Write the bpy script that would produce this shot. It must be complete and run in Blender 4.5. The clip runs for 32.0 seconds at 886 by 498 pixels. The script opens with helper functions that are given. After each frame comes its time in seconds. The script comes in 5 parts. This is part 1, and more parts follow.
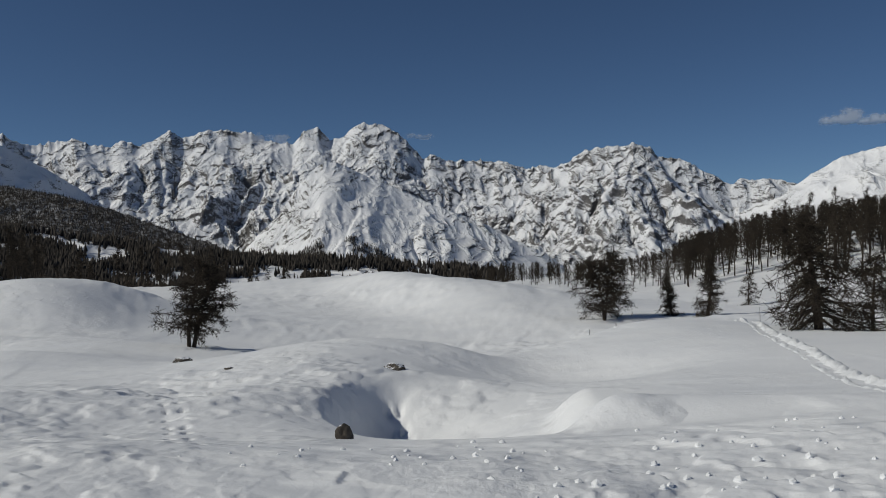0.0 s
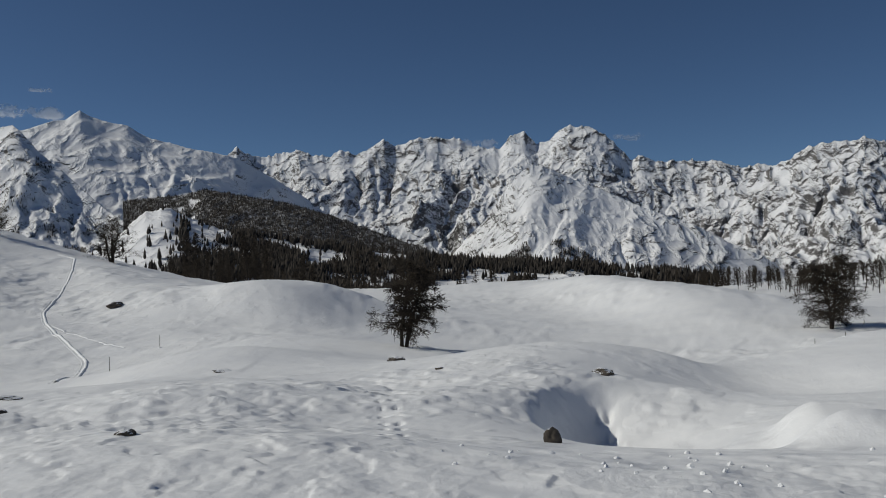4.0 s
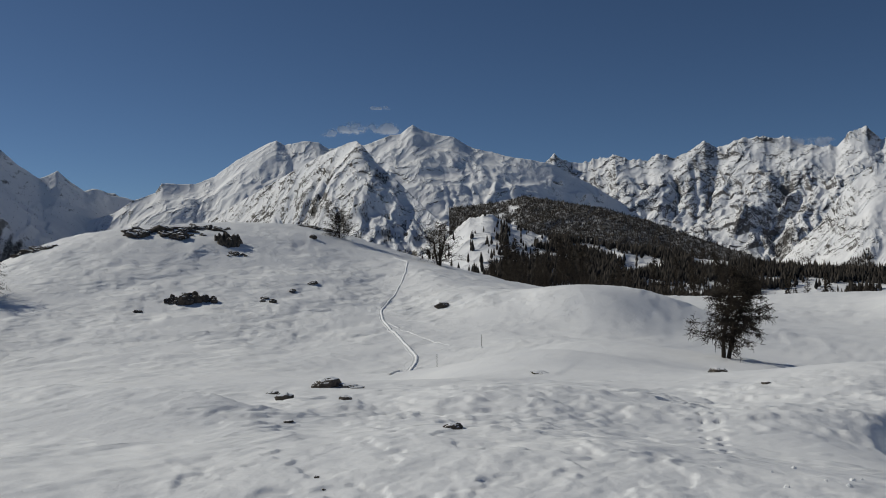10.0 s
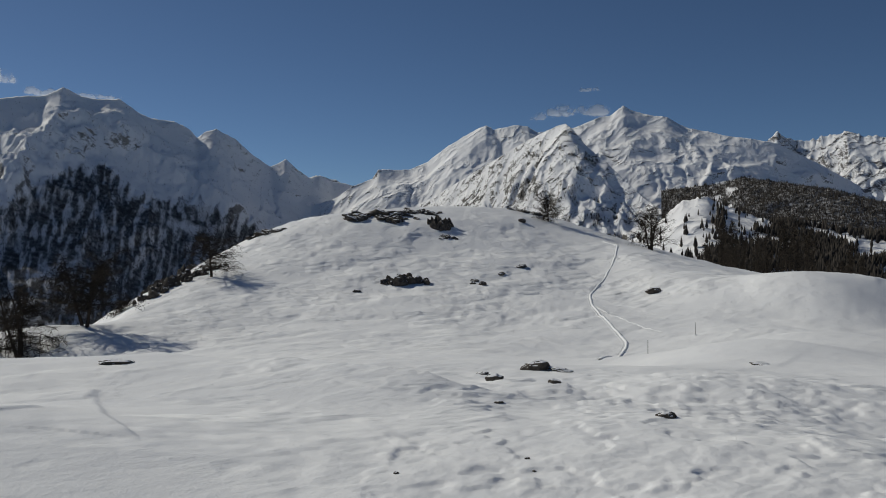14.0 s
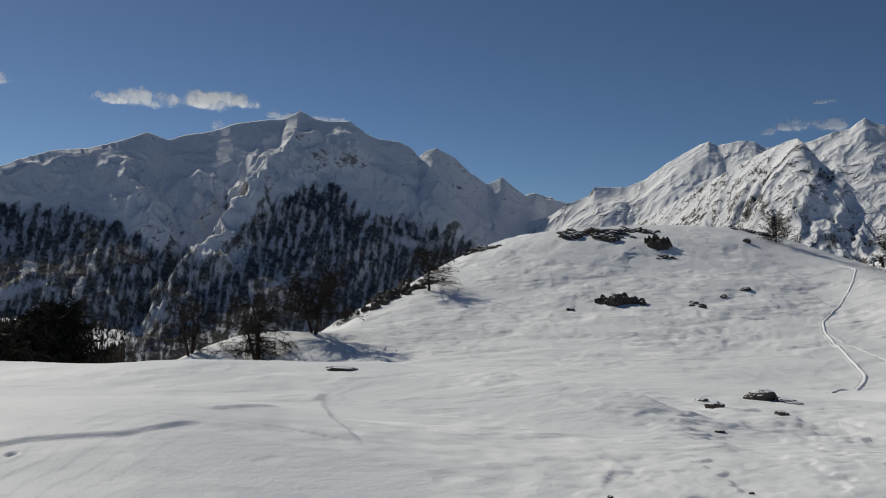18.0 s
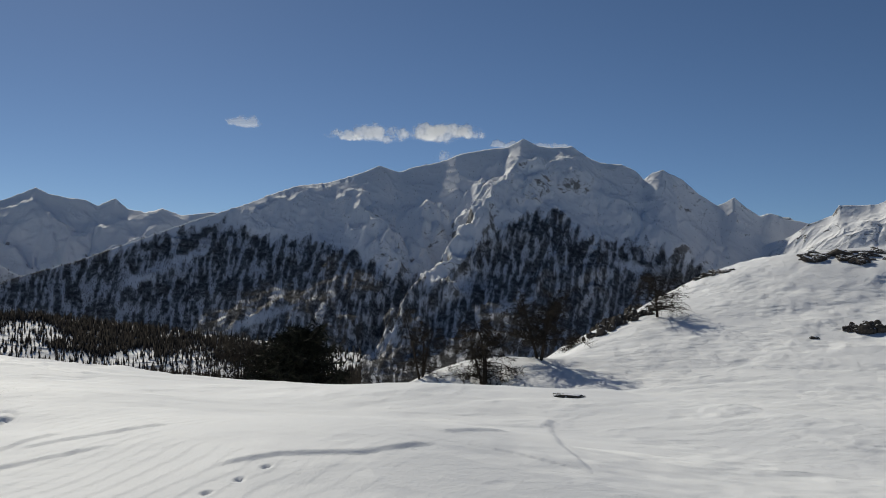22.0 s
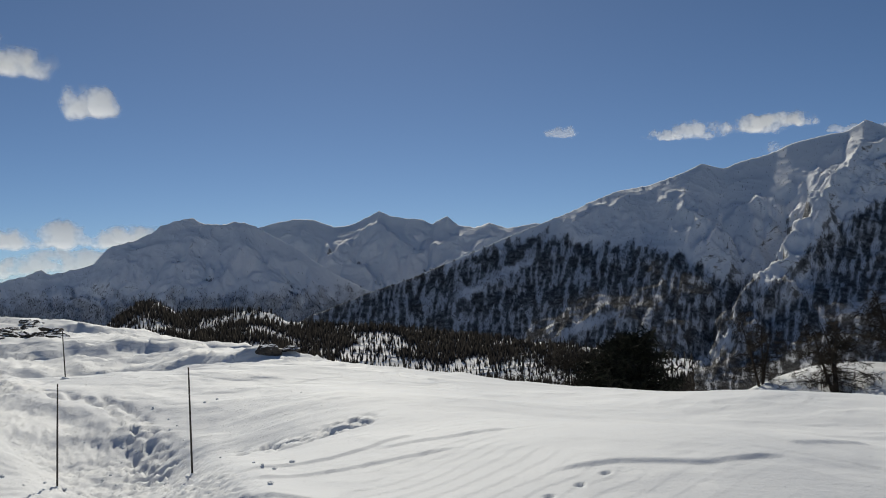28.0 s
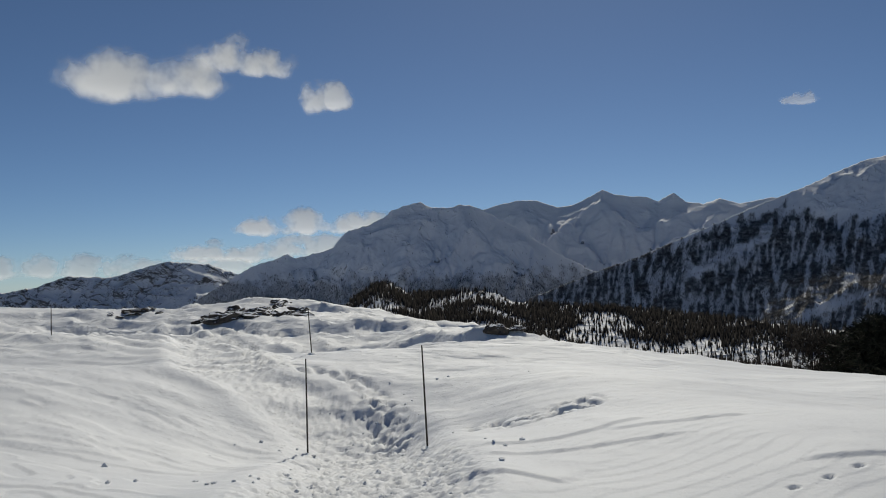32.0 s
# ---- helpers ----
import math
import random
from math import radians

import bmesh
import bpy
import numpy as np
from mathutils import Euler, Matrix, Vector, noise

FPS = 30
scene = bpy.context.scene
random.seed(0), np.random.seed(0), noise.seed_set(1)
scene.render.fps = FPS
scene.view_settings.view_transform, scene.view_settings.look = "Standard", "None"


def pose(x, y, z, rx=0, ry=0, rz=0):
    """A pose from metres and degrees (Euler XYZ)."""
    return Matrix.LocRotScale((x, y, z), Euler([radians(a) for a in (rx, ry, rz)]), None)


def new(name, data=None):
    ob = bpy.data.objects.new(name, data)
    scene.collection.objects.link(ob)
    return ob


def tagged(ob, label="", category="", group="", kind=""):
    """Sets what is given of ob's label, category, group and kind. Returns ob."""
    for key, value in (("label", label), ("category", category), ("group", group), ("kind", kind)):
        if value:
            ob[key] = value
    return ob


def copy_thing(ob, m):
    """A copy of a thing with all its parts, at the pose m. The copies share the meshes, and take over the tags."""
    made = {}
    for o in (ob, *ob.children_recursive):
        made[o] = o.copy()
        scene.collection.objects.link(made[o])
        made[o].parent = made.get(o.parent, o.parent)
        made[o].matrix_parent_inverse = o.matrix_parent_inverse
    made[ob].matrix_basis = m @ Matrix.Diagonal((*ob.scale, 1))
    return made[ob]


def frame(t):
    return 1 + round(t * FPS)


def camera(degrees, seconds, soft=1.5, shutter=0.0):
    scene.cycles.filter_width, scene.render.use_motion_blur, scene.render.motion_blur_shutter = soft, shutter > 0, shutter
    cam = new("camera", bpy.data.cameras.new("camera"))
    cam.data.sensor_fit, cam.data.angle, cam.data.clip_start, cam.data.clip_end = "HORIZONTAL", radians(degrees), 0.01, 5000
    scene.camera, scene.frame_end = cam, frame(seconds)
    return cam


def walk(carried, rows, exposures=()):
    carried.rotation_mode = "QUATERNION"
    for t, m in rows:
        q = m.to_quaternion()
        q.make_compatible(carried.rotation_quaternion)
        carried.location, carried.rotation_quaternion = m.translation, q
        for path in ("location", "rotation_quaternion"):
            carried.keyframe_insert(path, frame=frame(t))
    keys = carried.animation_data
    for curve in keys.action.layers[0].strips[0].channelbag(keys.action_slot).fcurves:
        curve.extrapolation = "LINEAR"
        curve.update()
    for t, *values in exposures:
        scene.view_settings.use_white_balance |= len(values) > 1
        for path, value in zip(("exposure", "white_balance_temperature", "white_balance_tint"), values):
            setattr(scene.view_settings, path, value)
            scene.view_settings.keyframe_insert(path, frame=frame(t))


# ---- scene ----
# ---- camera ----
# seconds, stops, white balance
EXPO = ((0.0, -0.20, 6750, 5), (13.0, -0.14, 6900, 5), (19.0, 0.0, 7000, 5), (25.0, 0.20, 7050, 5), (28.0, 0.14, 7000, 5), (32.0, -0.03, 6950, 5))
cam = camera(54.15, 32.0, soft=1.0)
# the camera turns on a small circle round the one who holds it: seconds, pitch from straight down, lean, turn
REACH = 0.1
EYE = 1.65
TURNS = (
    (0, 89.91, 0.92, -0.00), (0.5, 89.97, 0.87, 1.54), (1, 90.05, 1.19, 3.01),
    (1.5, 90.09, 1.00, 4.44), (2, 90.15, 1.05, 6.08), (2.5, 90.25, 1.00, 8.18),
    (3, 90.30, 1.03, 10.15), (3.5, 90.32, 1.01, 11.91), (5.5, 90.57, 0.91, 18.46),
    (6, 90.65, 0.80, 20.11), (6.5, 90.68, 0.57, 21.72), (7, 90.70, 0.50, 23.58),
    (7.5, 90.74, 0.16, 25.32), (8, 90.88, 0.26, 27.10), (8.5, 90.95, 0.25, 28.55),
    (9, 90.93, 0.20, 30.16), (9.5, 90.92, 0.42, 32.06), (10, 90.94, 0.34, 34.23),
    (10.5, 90.83, 0.12, 36.01), (11, 90.66, -0.12, 37.63), (11.5, 90.46, -0.23, 39.15),
    (12, 90.17, -0.34, 40.78), (12.5, 89.94, -0.34, 42.36), (13, 89.76, -0.57, 44.06),
    (13.5, 89.79, -0.27, 46.13), (15.5, 90.04, -0.66, 52.13), (16, 90.05, -1.07, 53.74),
    (16.5, 90.32, -1.18, 55.94), (17, 90.65, -1.15, 58.19), (17.5, 90.80, -1.22, 60.21),
    (18, 90.88, -1.29, 62.01), (18.5, 91.12, -0.92, 64.06), (19, 91.27, -0.85, 66.28),
    (19.5, 91.39, -0.91, 68.26), (20, 91.49, -1.08, 70.09), (20.5, 91.59, -0.92, 71.82),
    (21, 91.83, -0.92, 73.61), (21.5, 92.10, -0.92, 75.16), (22, 92.29, -0.99, 76.75),
    (22.5, 92.41, -0.95, 78.29), (23, 92.55, -0.72, 80.13), (23.5, 92.66, -0.73, 81.92),
    (24, 92.82, -0.82, 83.71), (24.5, 92.80, -0.45, 85.57), (25, 92.88, -0.32, 87.44),
    (25.5, 92.98, -0.29, 89.12), (27.5, 92.89, 1.12, 96.19), (28, 92.75, 1.17, 97.97),
    (28.5, 92.50, 1.55, 99.69), (29, 92.33, 1.73, 101.76), (29.5, 92.11, 1.50, 103.77),
    (30, 92.03, 1.83, 105.65), (30.5, 91.98, 1.99, 107.56), (31, 91.91, 1.70, 109.34),
    (31.5, 91.85, 1.86, 111.09), (32, 91.80, 1.60, 112.69),
)
walk(cam, [(t, pose(-REACH * math.sin(radians(c)), REACH * math.cos(radians(c)), EYE, a, b, c)) for t, a, b, c in TURNS],
     exposures=EXPO)

# ---- light ----
SUN_TURN, SUN_HEIGHT = 104.0, 35.0
world = bpy.data.worlds.new("sky")
scene.world = world
world.use_nodes = True
wn = world.node_tree
sky = wn.nodes.new("ShaderNodeTexSky")
sky.sky_type = "NISHITA"
sky.sun_disc = False
sky.sun_elevation = radians(SUN_HEIGHT)
sky.sun_rotation = radians(-SUN_TURN)
sky.altitude = 3000
sky.air_density, sky.dust_density, sky.ozone_density = 0.75, 0.9, 6.0
wn.nodes["Background"].inputs["Strength"].default_value = 0.056
wn.links.new(sky.outputs[0], wn.nodes["Background"].inputs["Color"])
sun_data = bpy.data.lights.new("sun", "SUN")
sun_data.energy, sun_data.angle, sun_data.color = 2.8, radians(0.53), (1.0, 0.965, 0.915)
sun = new("sun", sun_data)
sun.rotation_euler = (radians(90 - SUN_HEIGHT), 0, radians(SUN_TURN + 180))


# ---- materials ----
def mat(name, build, rough=0.6, spec=0.3):
    m = bpy.data.materials.new(name)
    m.use_nodes = True
    nt = m.node_tree
    b = nt.nodes["Principled BSDF"]
    b.inputs["Roughness"].default_value = rough
    b.inputs["Specular IOR Level"].default_value = spec

    def node(kind, **kw):
        n = nt.nodes.new(kind)
        for k, v in kw.items():
            if k in n.inputs:
                n.inputs[k].default_value = v
        return n

    def noise_at(scale, detail=4.0, rough_=0.55, stretch=None, spin=0.0):
        tc = nt.nodes.new("ShaderNodeTexCoord")
        n = node("ShaderNodeTexNoise", Scale=scale, Detail=detail, Roughness=rough_)
        mp = nt.nodes.new("ShaderNodeMapping")
        mp.inputs["Rotation"].default_value = (0, 0, spin)
        if stretch:
            mp.inputs["Scale"].default_value = stretch
        nt.links.new(tc.outputs["Object"], mp.inputs[0])
        nt.links.new(mp.outputs[0], n.inputs["Vector"])
        return n.outputs["Fac"]

    def ramp(src, *stops):
        r = nt.nodes.new("ShaderNodeValToRGB")
        while len(r.color_ramp.elements) < len(stops):
            r.color_ramp.elements.new(0.5)
        for e, (p, c) in zip(r.color_ramp.elements, stops):
            e.position = p
            e.color = (*c, 1) if isinstance(c, tuple) else (c, c, c, 1)
        nt.links.new(src, r.inputs[0])
        return r.outputs[0]

    def math_(op, a, b_=None):
        n = nt.nodes.new("ShaderNodeMath")
        n.operation = op
        for i, v in enumerate((a, b_)):
            if v is None:
                continue
            if isinstance(v, (int, float)):
                n.inputs[i].default_value = v
            else:
                nt.links.new(v, n.inputs[i])
        return n.outputs[0]

    def mix(f, a, c):
        n = nt.nodes.new("ShaderNodeMix")
        n.data_type = "RGBA"
        for i, v in ((0, f), (6, a), (7, c)):
            if isinstance(v, (int, float)):
                n.inputs[i].default_value = v
            elif isinstance(v, tuple):
                n.inputs[i].default_value = (*v, 1)
            else:
                nt.links.new(v, n.inputs[i])
        return n.outputs[2]

    def bump(src, dist, strength=1.0, over=None):
        n = nt.nodes.new("ShaderNodeBump")
        n.inputs["Distance"].default_value = dist
        n.inputs["Strength"].default_value = strength
        nt.links.new(src, n.inputs["Height"])
        if over:
            nt.links.new(over, n.inputs["Normal"])
        return n.outputs[0]

    def up(src=None):
        s = nt.nodes.new("ShaderNodeSeparateXYZ")
        nt.links.new(src or nt.nodes.new("ShaderNodeNewGeometry").outputs["Normal"], s.inputs[0])
        return s.outputs["Z"]

    def crags(scale, detail, rough_):
        tc = nt.nodes.new("ShaderNodeTexCoord")
        n = nt.nodes.new("ShaderNodeTexNoise")
        n.noise_type = "RIDGED_MULTIFRACTAL"
        for key, v in (("Scale", scale), ("Detail", detail), ("Roughness", rough_), ("Lacunarity", 2.1), ("Offset", 1.0), ("Gain", 1.2), ("Distortion", 0.25)):
            n.inputs[key].default_value = v
        mp = nt.nodes.new("ShaderNodeMapping")
        mp.inputs["Rotation"].default_value = (0.0, 0.25, 0.3)
        mp.inputs["Scale"].default_value = (1.0, 0.8, 0.5)
        nt.links.new(tc.outputs["Object"], mp.inputs[0])
        nt.links.new(mp.outputs[0], n.inputs["Vector"])
        return n.outputs["Fac"]

    def height():
        tc = nt.nodes.new("ShaderNodeTexCoord")
        s = nt.nodes.new("ShaderNodeSeparateXYZ")
        nt.links.new(tc.outputs["Object"], s.inputs[0])
        return s.outputs["Z"]

    def island():
        return nt.nodes.new("ShaderNodeNewGeometry").outputs["Random Per Island"]

    def attr(name_):
        n = nt.nodes.new("ShaderNodeAttribute")
        n.attribute_name = name_
        return n.outputs["Fac"]

    class K:
        pass

    k = K()
    k.node, k.noise, k.ramp, k.math, k.mix, k.bump, k.up, k.height, k.island, k.attr, k.crags = node, noise_at, ramp, math_, mix, bump, up, height, island, attr, crags
    colour, normal = build(k)
    if isinstance(colour, tuple):
        b.inputs["Base Color"].default_value = (*colour, 1)
    else:
        nt.links.new(colour, b.inputs["Base Color"])
    if normal:
        nt.links.new(normal, b.inputs["Normal"])
    return m


def snow_build(k):
    def terraces(src, steps):
        return k.math("FLOOR", k.math("MULTIPLY", src, steps))

    fine = k.noise(22.0, 5, 0.65)
    # plates of wind crust that break off sharply, in patches
    patch = k.ramp(k.noise(0.25, 4, 0.55), (0.44, 0.0), (0.56, 1.0))
    scarp = k.math("MULTIPLY", terraces(k.noise(1.5, 5, 0.58, (1.0, 0.36, 1.0), 0.15), 8.0), k.math("MULTIPLY", k.attr("crust"), patch))
    field = k.ramp(k.noise(0.085, 4, 0.55), (0.44, 0.05), (0.56, 1.0))
    plate = k.math("MULTIPLY", terraces(k.noise(0.6, 4, 0.58, (1.0, 0.6, 1.0), 0.5), 11.0), k.math("MULTIPLY", k.attr("plates"), field))
    lump = k.noise(4.5, 5, 0.6, (1.0, 0.5, 1.0), 0.6)
    grit = k.math("MULTIPLY", lump, k.math("ADD", 0.14, k.math("MULTIPLY", k.attr("crust"), patch)))
    base = k.ramp(k.noise(0.35, 5, 0.6), (0.3, (0.80, 0.81, 0.83)), (0.7, (0.88, 0.885, 0.89)))
    return base, k.bump(fine, 0.010, 0.6, k.bump(grit, 0.045, 0.45, k.bump(scarp, 0.022, 1.0, k.bump(plate, 0.065, 1.0))))


SNOW = mat("snow", snow_build, 0.68, 0.13)


def alpine(name, snowline, rock=(0.10, 0.095, 0.09), grain=0.009, bare=0.0, relief=30.0, wild=1.0):
    """Snow that lies on the gentler ground, and rock where it is too steep: crags and gullies finer than the face's own form."""
    def build(k):
        big, small = k.noise(grain * 0.9, 8, 0.62), k.noise(grain * 9, 8, 0.7)
        crag = k.math("MULTIPLY", k.crags(grain, 9.0, 0.55), k.ramp(k.noise(grain * 0.22, 4, 0.6), (0.38, 0.25), (0.60, 1.0)))
        normal = k.bump(small, relief * 0.10, 0.6, k.bump(crag, relief, 1.0))
        steep = k.math("SUBTRACT", snowline, k.up(normal))
        rough_ = k.math("ADD", k.math("MULTIPLY", k.math("SUBTRACT", big, 0.5), 0.5 * wild), k.math("MULTIPLY", k.math("SUBTRACT", small, 0.5), 0.7 * wild))
        cover = k.ramp(k.math("ADD", k.math("ADD", steep, rough_), 0.5 + bare), (0.48, 0.0), (0.56, 1.0))
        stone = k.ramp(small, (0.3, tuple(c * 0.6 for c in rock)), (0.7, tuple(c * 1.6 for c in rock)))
        white = k.ramp(big, (0.3, (0.80, 0.81, 0.84)), (0.7, (0.88, 0.88, 0.89)))
        # undergrowth and the shade below the trees, both put into the slope's colour
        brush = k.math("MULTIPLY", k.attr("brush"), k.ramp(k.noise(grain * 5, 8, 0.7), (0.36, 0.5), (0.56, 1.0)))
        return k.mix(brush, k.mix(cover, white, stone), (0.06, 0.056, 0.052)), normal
    return mat(name, build, 0.8, 0.1)


ALP_ROCKY = alpine("rocky_snow", 0.535, rock=(0.12, 0.115, 0.115), grain=0.014, relief=14.0, wild=1.2)
ALP_SNOWY = alpine("mountain_snow", 0.43, grain=0.011, relief=13.0)
ALP_SMOOTH = alpine("smooth_snow", 0.43, grain=0.009, relief=11.0, wild=0.8)
ALP_SHADE = alpine("shaded_snow", 0.40, rock=(0.19, 0.185, 0.18), grain=0.010, relief=5.0, wild=0.4)
# rock paler than on nearer mountains: haze put into its colour
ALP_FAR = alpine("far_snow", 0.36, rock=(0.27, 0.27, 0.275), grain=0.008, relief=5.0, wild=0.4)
ALP_WOOD = alpine("wood_floor_snow", 0.42, rock=(0.05, 0.045, 0.04), grain=0.02, bare=0.02, relief=5.0)


def stone_build(k):
    n, f = k.noise(3.0, 7, 0.65), k.noise(18.0, 6, 0.7)
    c = k.ramp(n, (0.3, (0.035, 0.032, 0.03)), (0.55, (0.10, 0.085, 0.07)), (0.75, (0.17, 0.15, 0.125)))
    snow = k.ramp(k.math("ADD", k.up(), k.math("MULTIPLY", f, 0.35)), (0.985, 0.0), (1.0, 1.0))
    return k.mix(snow, c, (0.85, 0.86, 0.88)), k.bump(f, 0.02, 0.9, k.bump(n, 0.08, 0.8))


STONE = mat("stone", stone_build, 0.85, 0.2)
BARK = mat("bark", lambda k: (k.ramp(k.noise(14.0, 5, 0.6, (1, 1, 0.25)), (0.3, (0.02, 0.017, 0.014)), (0.7, (0.075, 0.06, 0.047))), k.bump(k.noise(30.0, 4, 0.6, (1, 1, 0.3)), 0.02, 0.8)), 0.9, 0.1)
TWIG = mat("larch_twigs", lambda k: (k.ramp(k.island(), (0.0, (0.024, 0.02, 0.017)), (0.6, (0.05, 0.041, 0.032)), (1.0, (0.085, 0.07, 0.052))), None), 0.9, 0.1)
NEEDLE = mat("needles", lambda k: (k.ramp(k.island(), (0.0, (0.011, 0.012, 0.009)), (1.0, (0.036, 0.038, 0.025))), None), 0.85, 0.15)
FARWOOD = mat("far_wood", lambda k: (k.ramp(k.island(), (0.0, (0.026, 0.025, 0.024)), (0.5, (0.05, 0.045, 0.041)), (1.0, (0.09, 0.078, 0.067))), None), 0.95, 0.05)
# far wood greyed and lightened: distance haze put into its colour
HAZEWOOD = mat("hazed_far_wood", lambda k: (k.ramp(k.island(), (0.0, (0.075, 0.073, 0.071)), (0.5, (0.125, 0.12, 0.115)), (1.0, (0.19, 0.18, 0.17))), None), 0.95, 0.05)
STAKE = mat("stake_wood", lambda k: (k.ramp(k.noise(20.0, 4, 0.6), (0.3, (0.03, 0.028, 0.026)), (0.7, (0.08, 0.07, 0.06))), None), 0.7, 0.2)
CRUST = mat("snow_clods", lambda k: ((0.86, 0.87, 0.88), k.bump(k.noise(30.0, 5, 0.65), 0.02, 0.6)), 0.6, 0.2)


# swells and hollows of the snow: x, y, half width, height
MOUNDS_NEAR = (
    (-3.5, -2, 4, 0.27), (-1.4, 3.8, 4, 0.41), (-0, -9, 5.4, 0.2), (7.8, 4.5, 5.4, 0.7),
    (-5.8, 6.9, 3.2, 0.34), (-8.9, 1.6, 3.2, 0.65), (-3.1, 8.5, 3.2, 0.34), (3.1, 8.5, 3.2, 0.22),
    (-10.3, -3.3, 3.2, 0.25), (-11.7, 2.6, 3.2, -0.05), (-1.7, 11.9, 3.2, -0.25), (-10.9, -6.7, 3.2, -1.2),
    (-13.5, -3.6, 3.2, 0.5), (-8, -11.5, 3.2, 0.2), (11.5, -8, 8.4, 0.21), (-10.7, -9.1, 3.2, 0.71),
    (-11.9, 8.3, 3.2, 0.17), (11.5, 9.6, 4.5, 0.56), (-1.7, 14.9, 3.2, -0.35), (-7.7, 14.1, 3.2, 0.39),
    (-16.6, 3.6, 3.2, 0.42), (-16.9, -2.2, 3.2, 0.03), (-5.6, 19.2, 3.2, -0.2), (-14, 14.3, 3.2, -0.06),
)
MOUNDS_CLOSE = (
    (-18.6, 7.4, 3.2, 0.14), (-18.1, -8.6, 3.2, 0.22), (-20.4, -4.9, 3.2, 0.3), (3.3, 23.8, 3.4, -0.77),
    (-19.8, -16.8, 3.6, 0.21), (-23, -14.1, 3.8, -1.29), (-24.7, 13.1, 3.9, -0.54), (-27.3, -9.9, 4.1, 0.47),
    (-21, 24.2, 4.5, -0.84), (-32.9, 2.3, 7.3, -1.23), (-32.9, -2.9, 4.6, -1.62), (-32.3, 6.9, 4.6, -0.61),
    (0.9, 34, 4.8, -0.87), (-15.7, 31.3, 4.9, 0.65), (-3.4, 35.8, 5, 0.57), (-24.6, -26.3, 7.9, -0.98),
    (11.6, 34.1, 5, 0.18), (7.2, 35.3, 5, 0.23), (-33.5, -17.9, 8.4, 0.41), (-11, 36.4, 5.3, -0.45),
    (-38.6, 10.4, 8.8, -1.29), (18.2, 35.6, 5.6, -0.44), (-32.8, 22.9, 14, -1.09), (32.8, -22.9, 24, 1.3),
)
MOUNDS_MIDDLE = (
    (1.2, 42, 5.9, -1.22), (-37.4, -23.2, 6.2, 0.79), (-25.6, 37, 6.3, -0.79), (18.1, 41.2, 6.3, -0.73),
    (13.9, 45.9, 6.7, 0.28), (-18.4, 44.3, 10.6, 0.71), (-49.5, 7, 7, -1.56), (-48.9, 10.4, 7, -2.42),
    (-49.8, -4.4, 7, -1.4), (-49.8, -4.4, 11, -1.71), (-0.9, 52, 11.4, -1.11), (-51.9, 15, 7.6, 0.68),
    (-15.5, 53.8, 7.8, -0.65), (-39.6, 39.6, 19.6, -1.5), (-32.1, -45.9, 33.6, 1.96), (-55.8, 4.9, 19.6, -1.91),
    (-4.9, 55.8, 33.6, -3.02), (-53.2, 23, 8.1, -1.07), (-58.7, 12.5, 8.4, 3.69), (-60.2, 21.7, 9, 1.97),
    (-21.8, 62.3, 14.5, 0.55), (-69.7, -6.1, 9.8, -2.09), (23.8, 65.8, 21, -0.64), (-69.3, 9.7, 9.8, -2.22),
)
MOUNDS_BEYOND = (
    (-67.6, 18.1, 9.8, -1.95), (-70, 0, 9.8, -0.91), (-68.5, 14.6, 9.8, -3.23), (-43, 61.4, 16.5, -0.31),
    (-69.3, 28.6, 10.5, 2.55), (-74.7, -6.5, 26.2, -2.61), (-78.8, -13.9, 24, -1.72), (-80, 41.2, 12.6, 1.96),
    (40.9, 80.2, 27, -1.39), (8.7, 99.6, 35, -2.28), (-99.6, -8.7, 35, -2.11), (-99.6, 8.7, 35, -2.34),
    (-25.9, 96.6, 35, -1.18), (-81.9, 57.4, 22, 2.06), (-85.2, 52.4, 22, 2.07), (-85.2, 52.4, 14, 1.83),
    (-85.3, 61.3, 23.1, 1.93), (-109.9, -3.8, 33, -1.69), (-109.6, 9.6, 33, -1.98), (-80.3, 78.1, 24.6, 2.08),
    (-80.3, 78.1, 33.6, 2.62), (-80.3, 78.1, 15.7, 1.44), (-76.1, 86.2, 16.1, 1.83), (-39.8, 118.5, 17.5, -1.71),
)
MOUNDS_OUTER = (
    (54.9, 117.8, 28.6, -1.35), (-129.5, -11.3, 45.5, -2.07), (-129.5, 11.3, 45.5, -2.43), (-33.6, 125.6, 45.5, -1.45),
    (-125.6, 33.6, 45.5, -2.33), (33.6, 125.6, 45.5, -2.33), (-125.6, -33.6, 45.5, -1.72), (-122.2, 44.5, 39, -1.82),
    (32, 146.5, 45, -2.1), (32, 146.5, 33, -1.69), (-10.2, 149.7, 21, 1.14), (-111.1, -115.1, 48, -1.63),
    (-159.9, 5.6, 48, -1.77), (-126.1, -98.5, 48, -2.08), (-152.2, 49.4, 48, -2.24), (-138.6, -80, 48, -1.99),
    (-157.6, 27.8, 48, -2.12), (-120.2, -120.2, 59.5, -2.08), (-164.2, -44, 59.5, -2.53), (-164.2, 44, 59.5, -2.83),
    (44, 164.2, 37.4, -2.19), (-154.1, -71.8, 59.5, -2.71), (71.8, 154.1, 37.4, 1.89), (-154.1, 71.8, 59.5, -2.12),
)
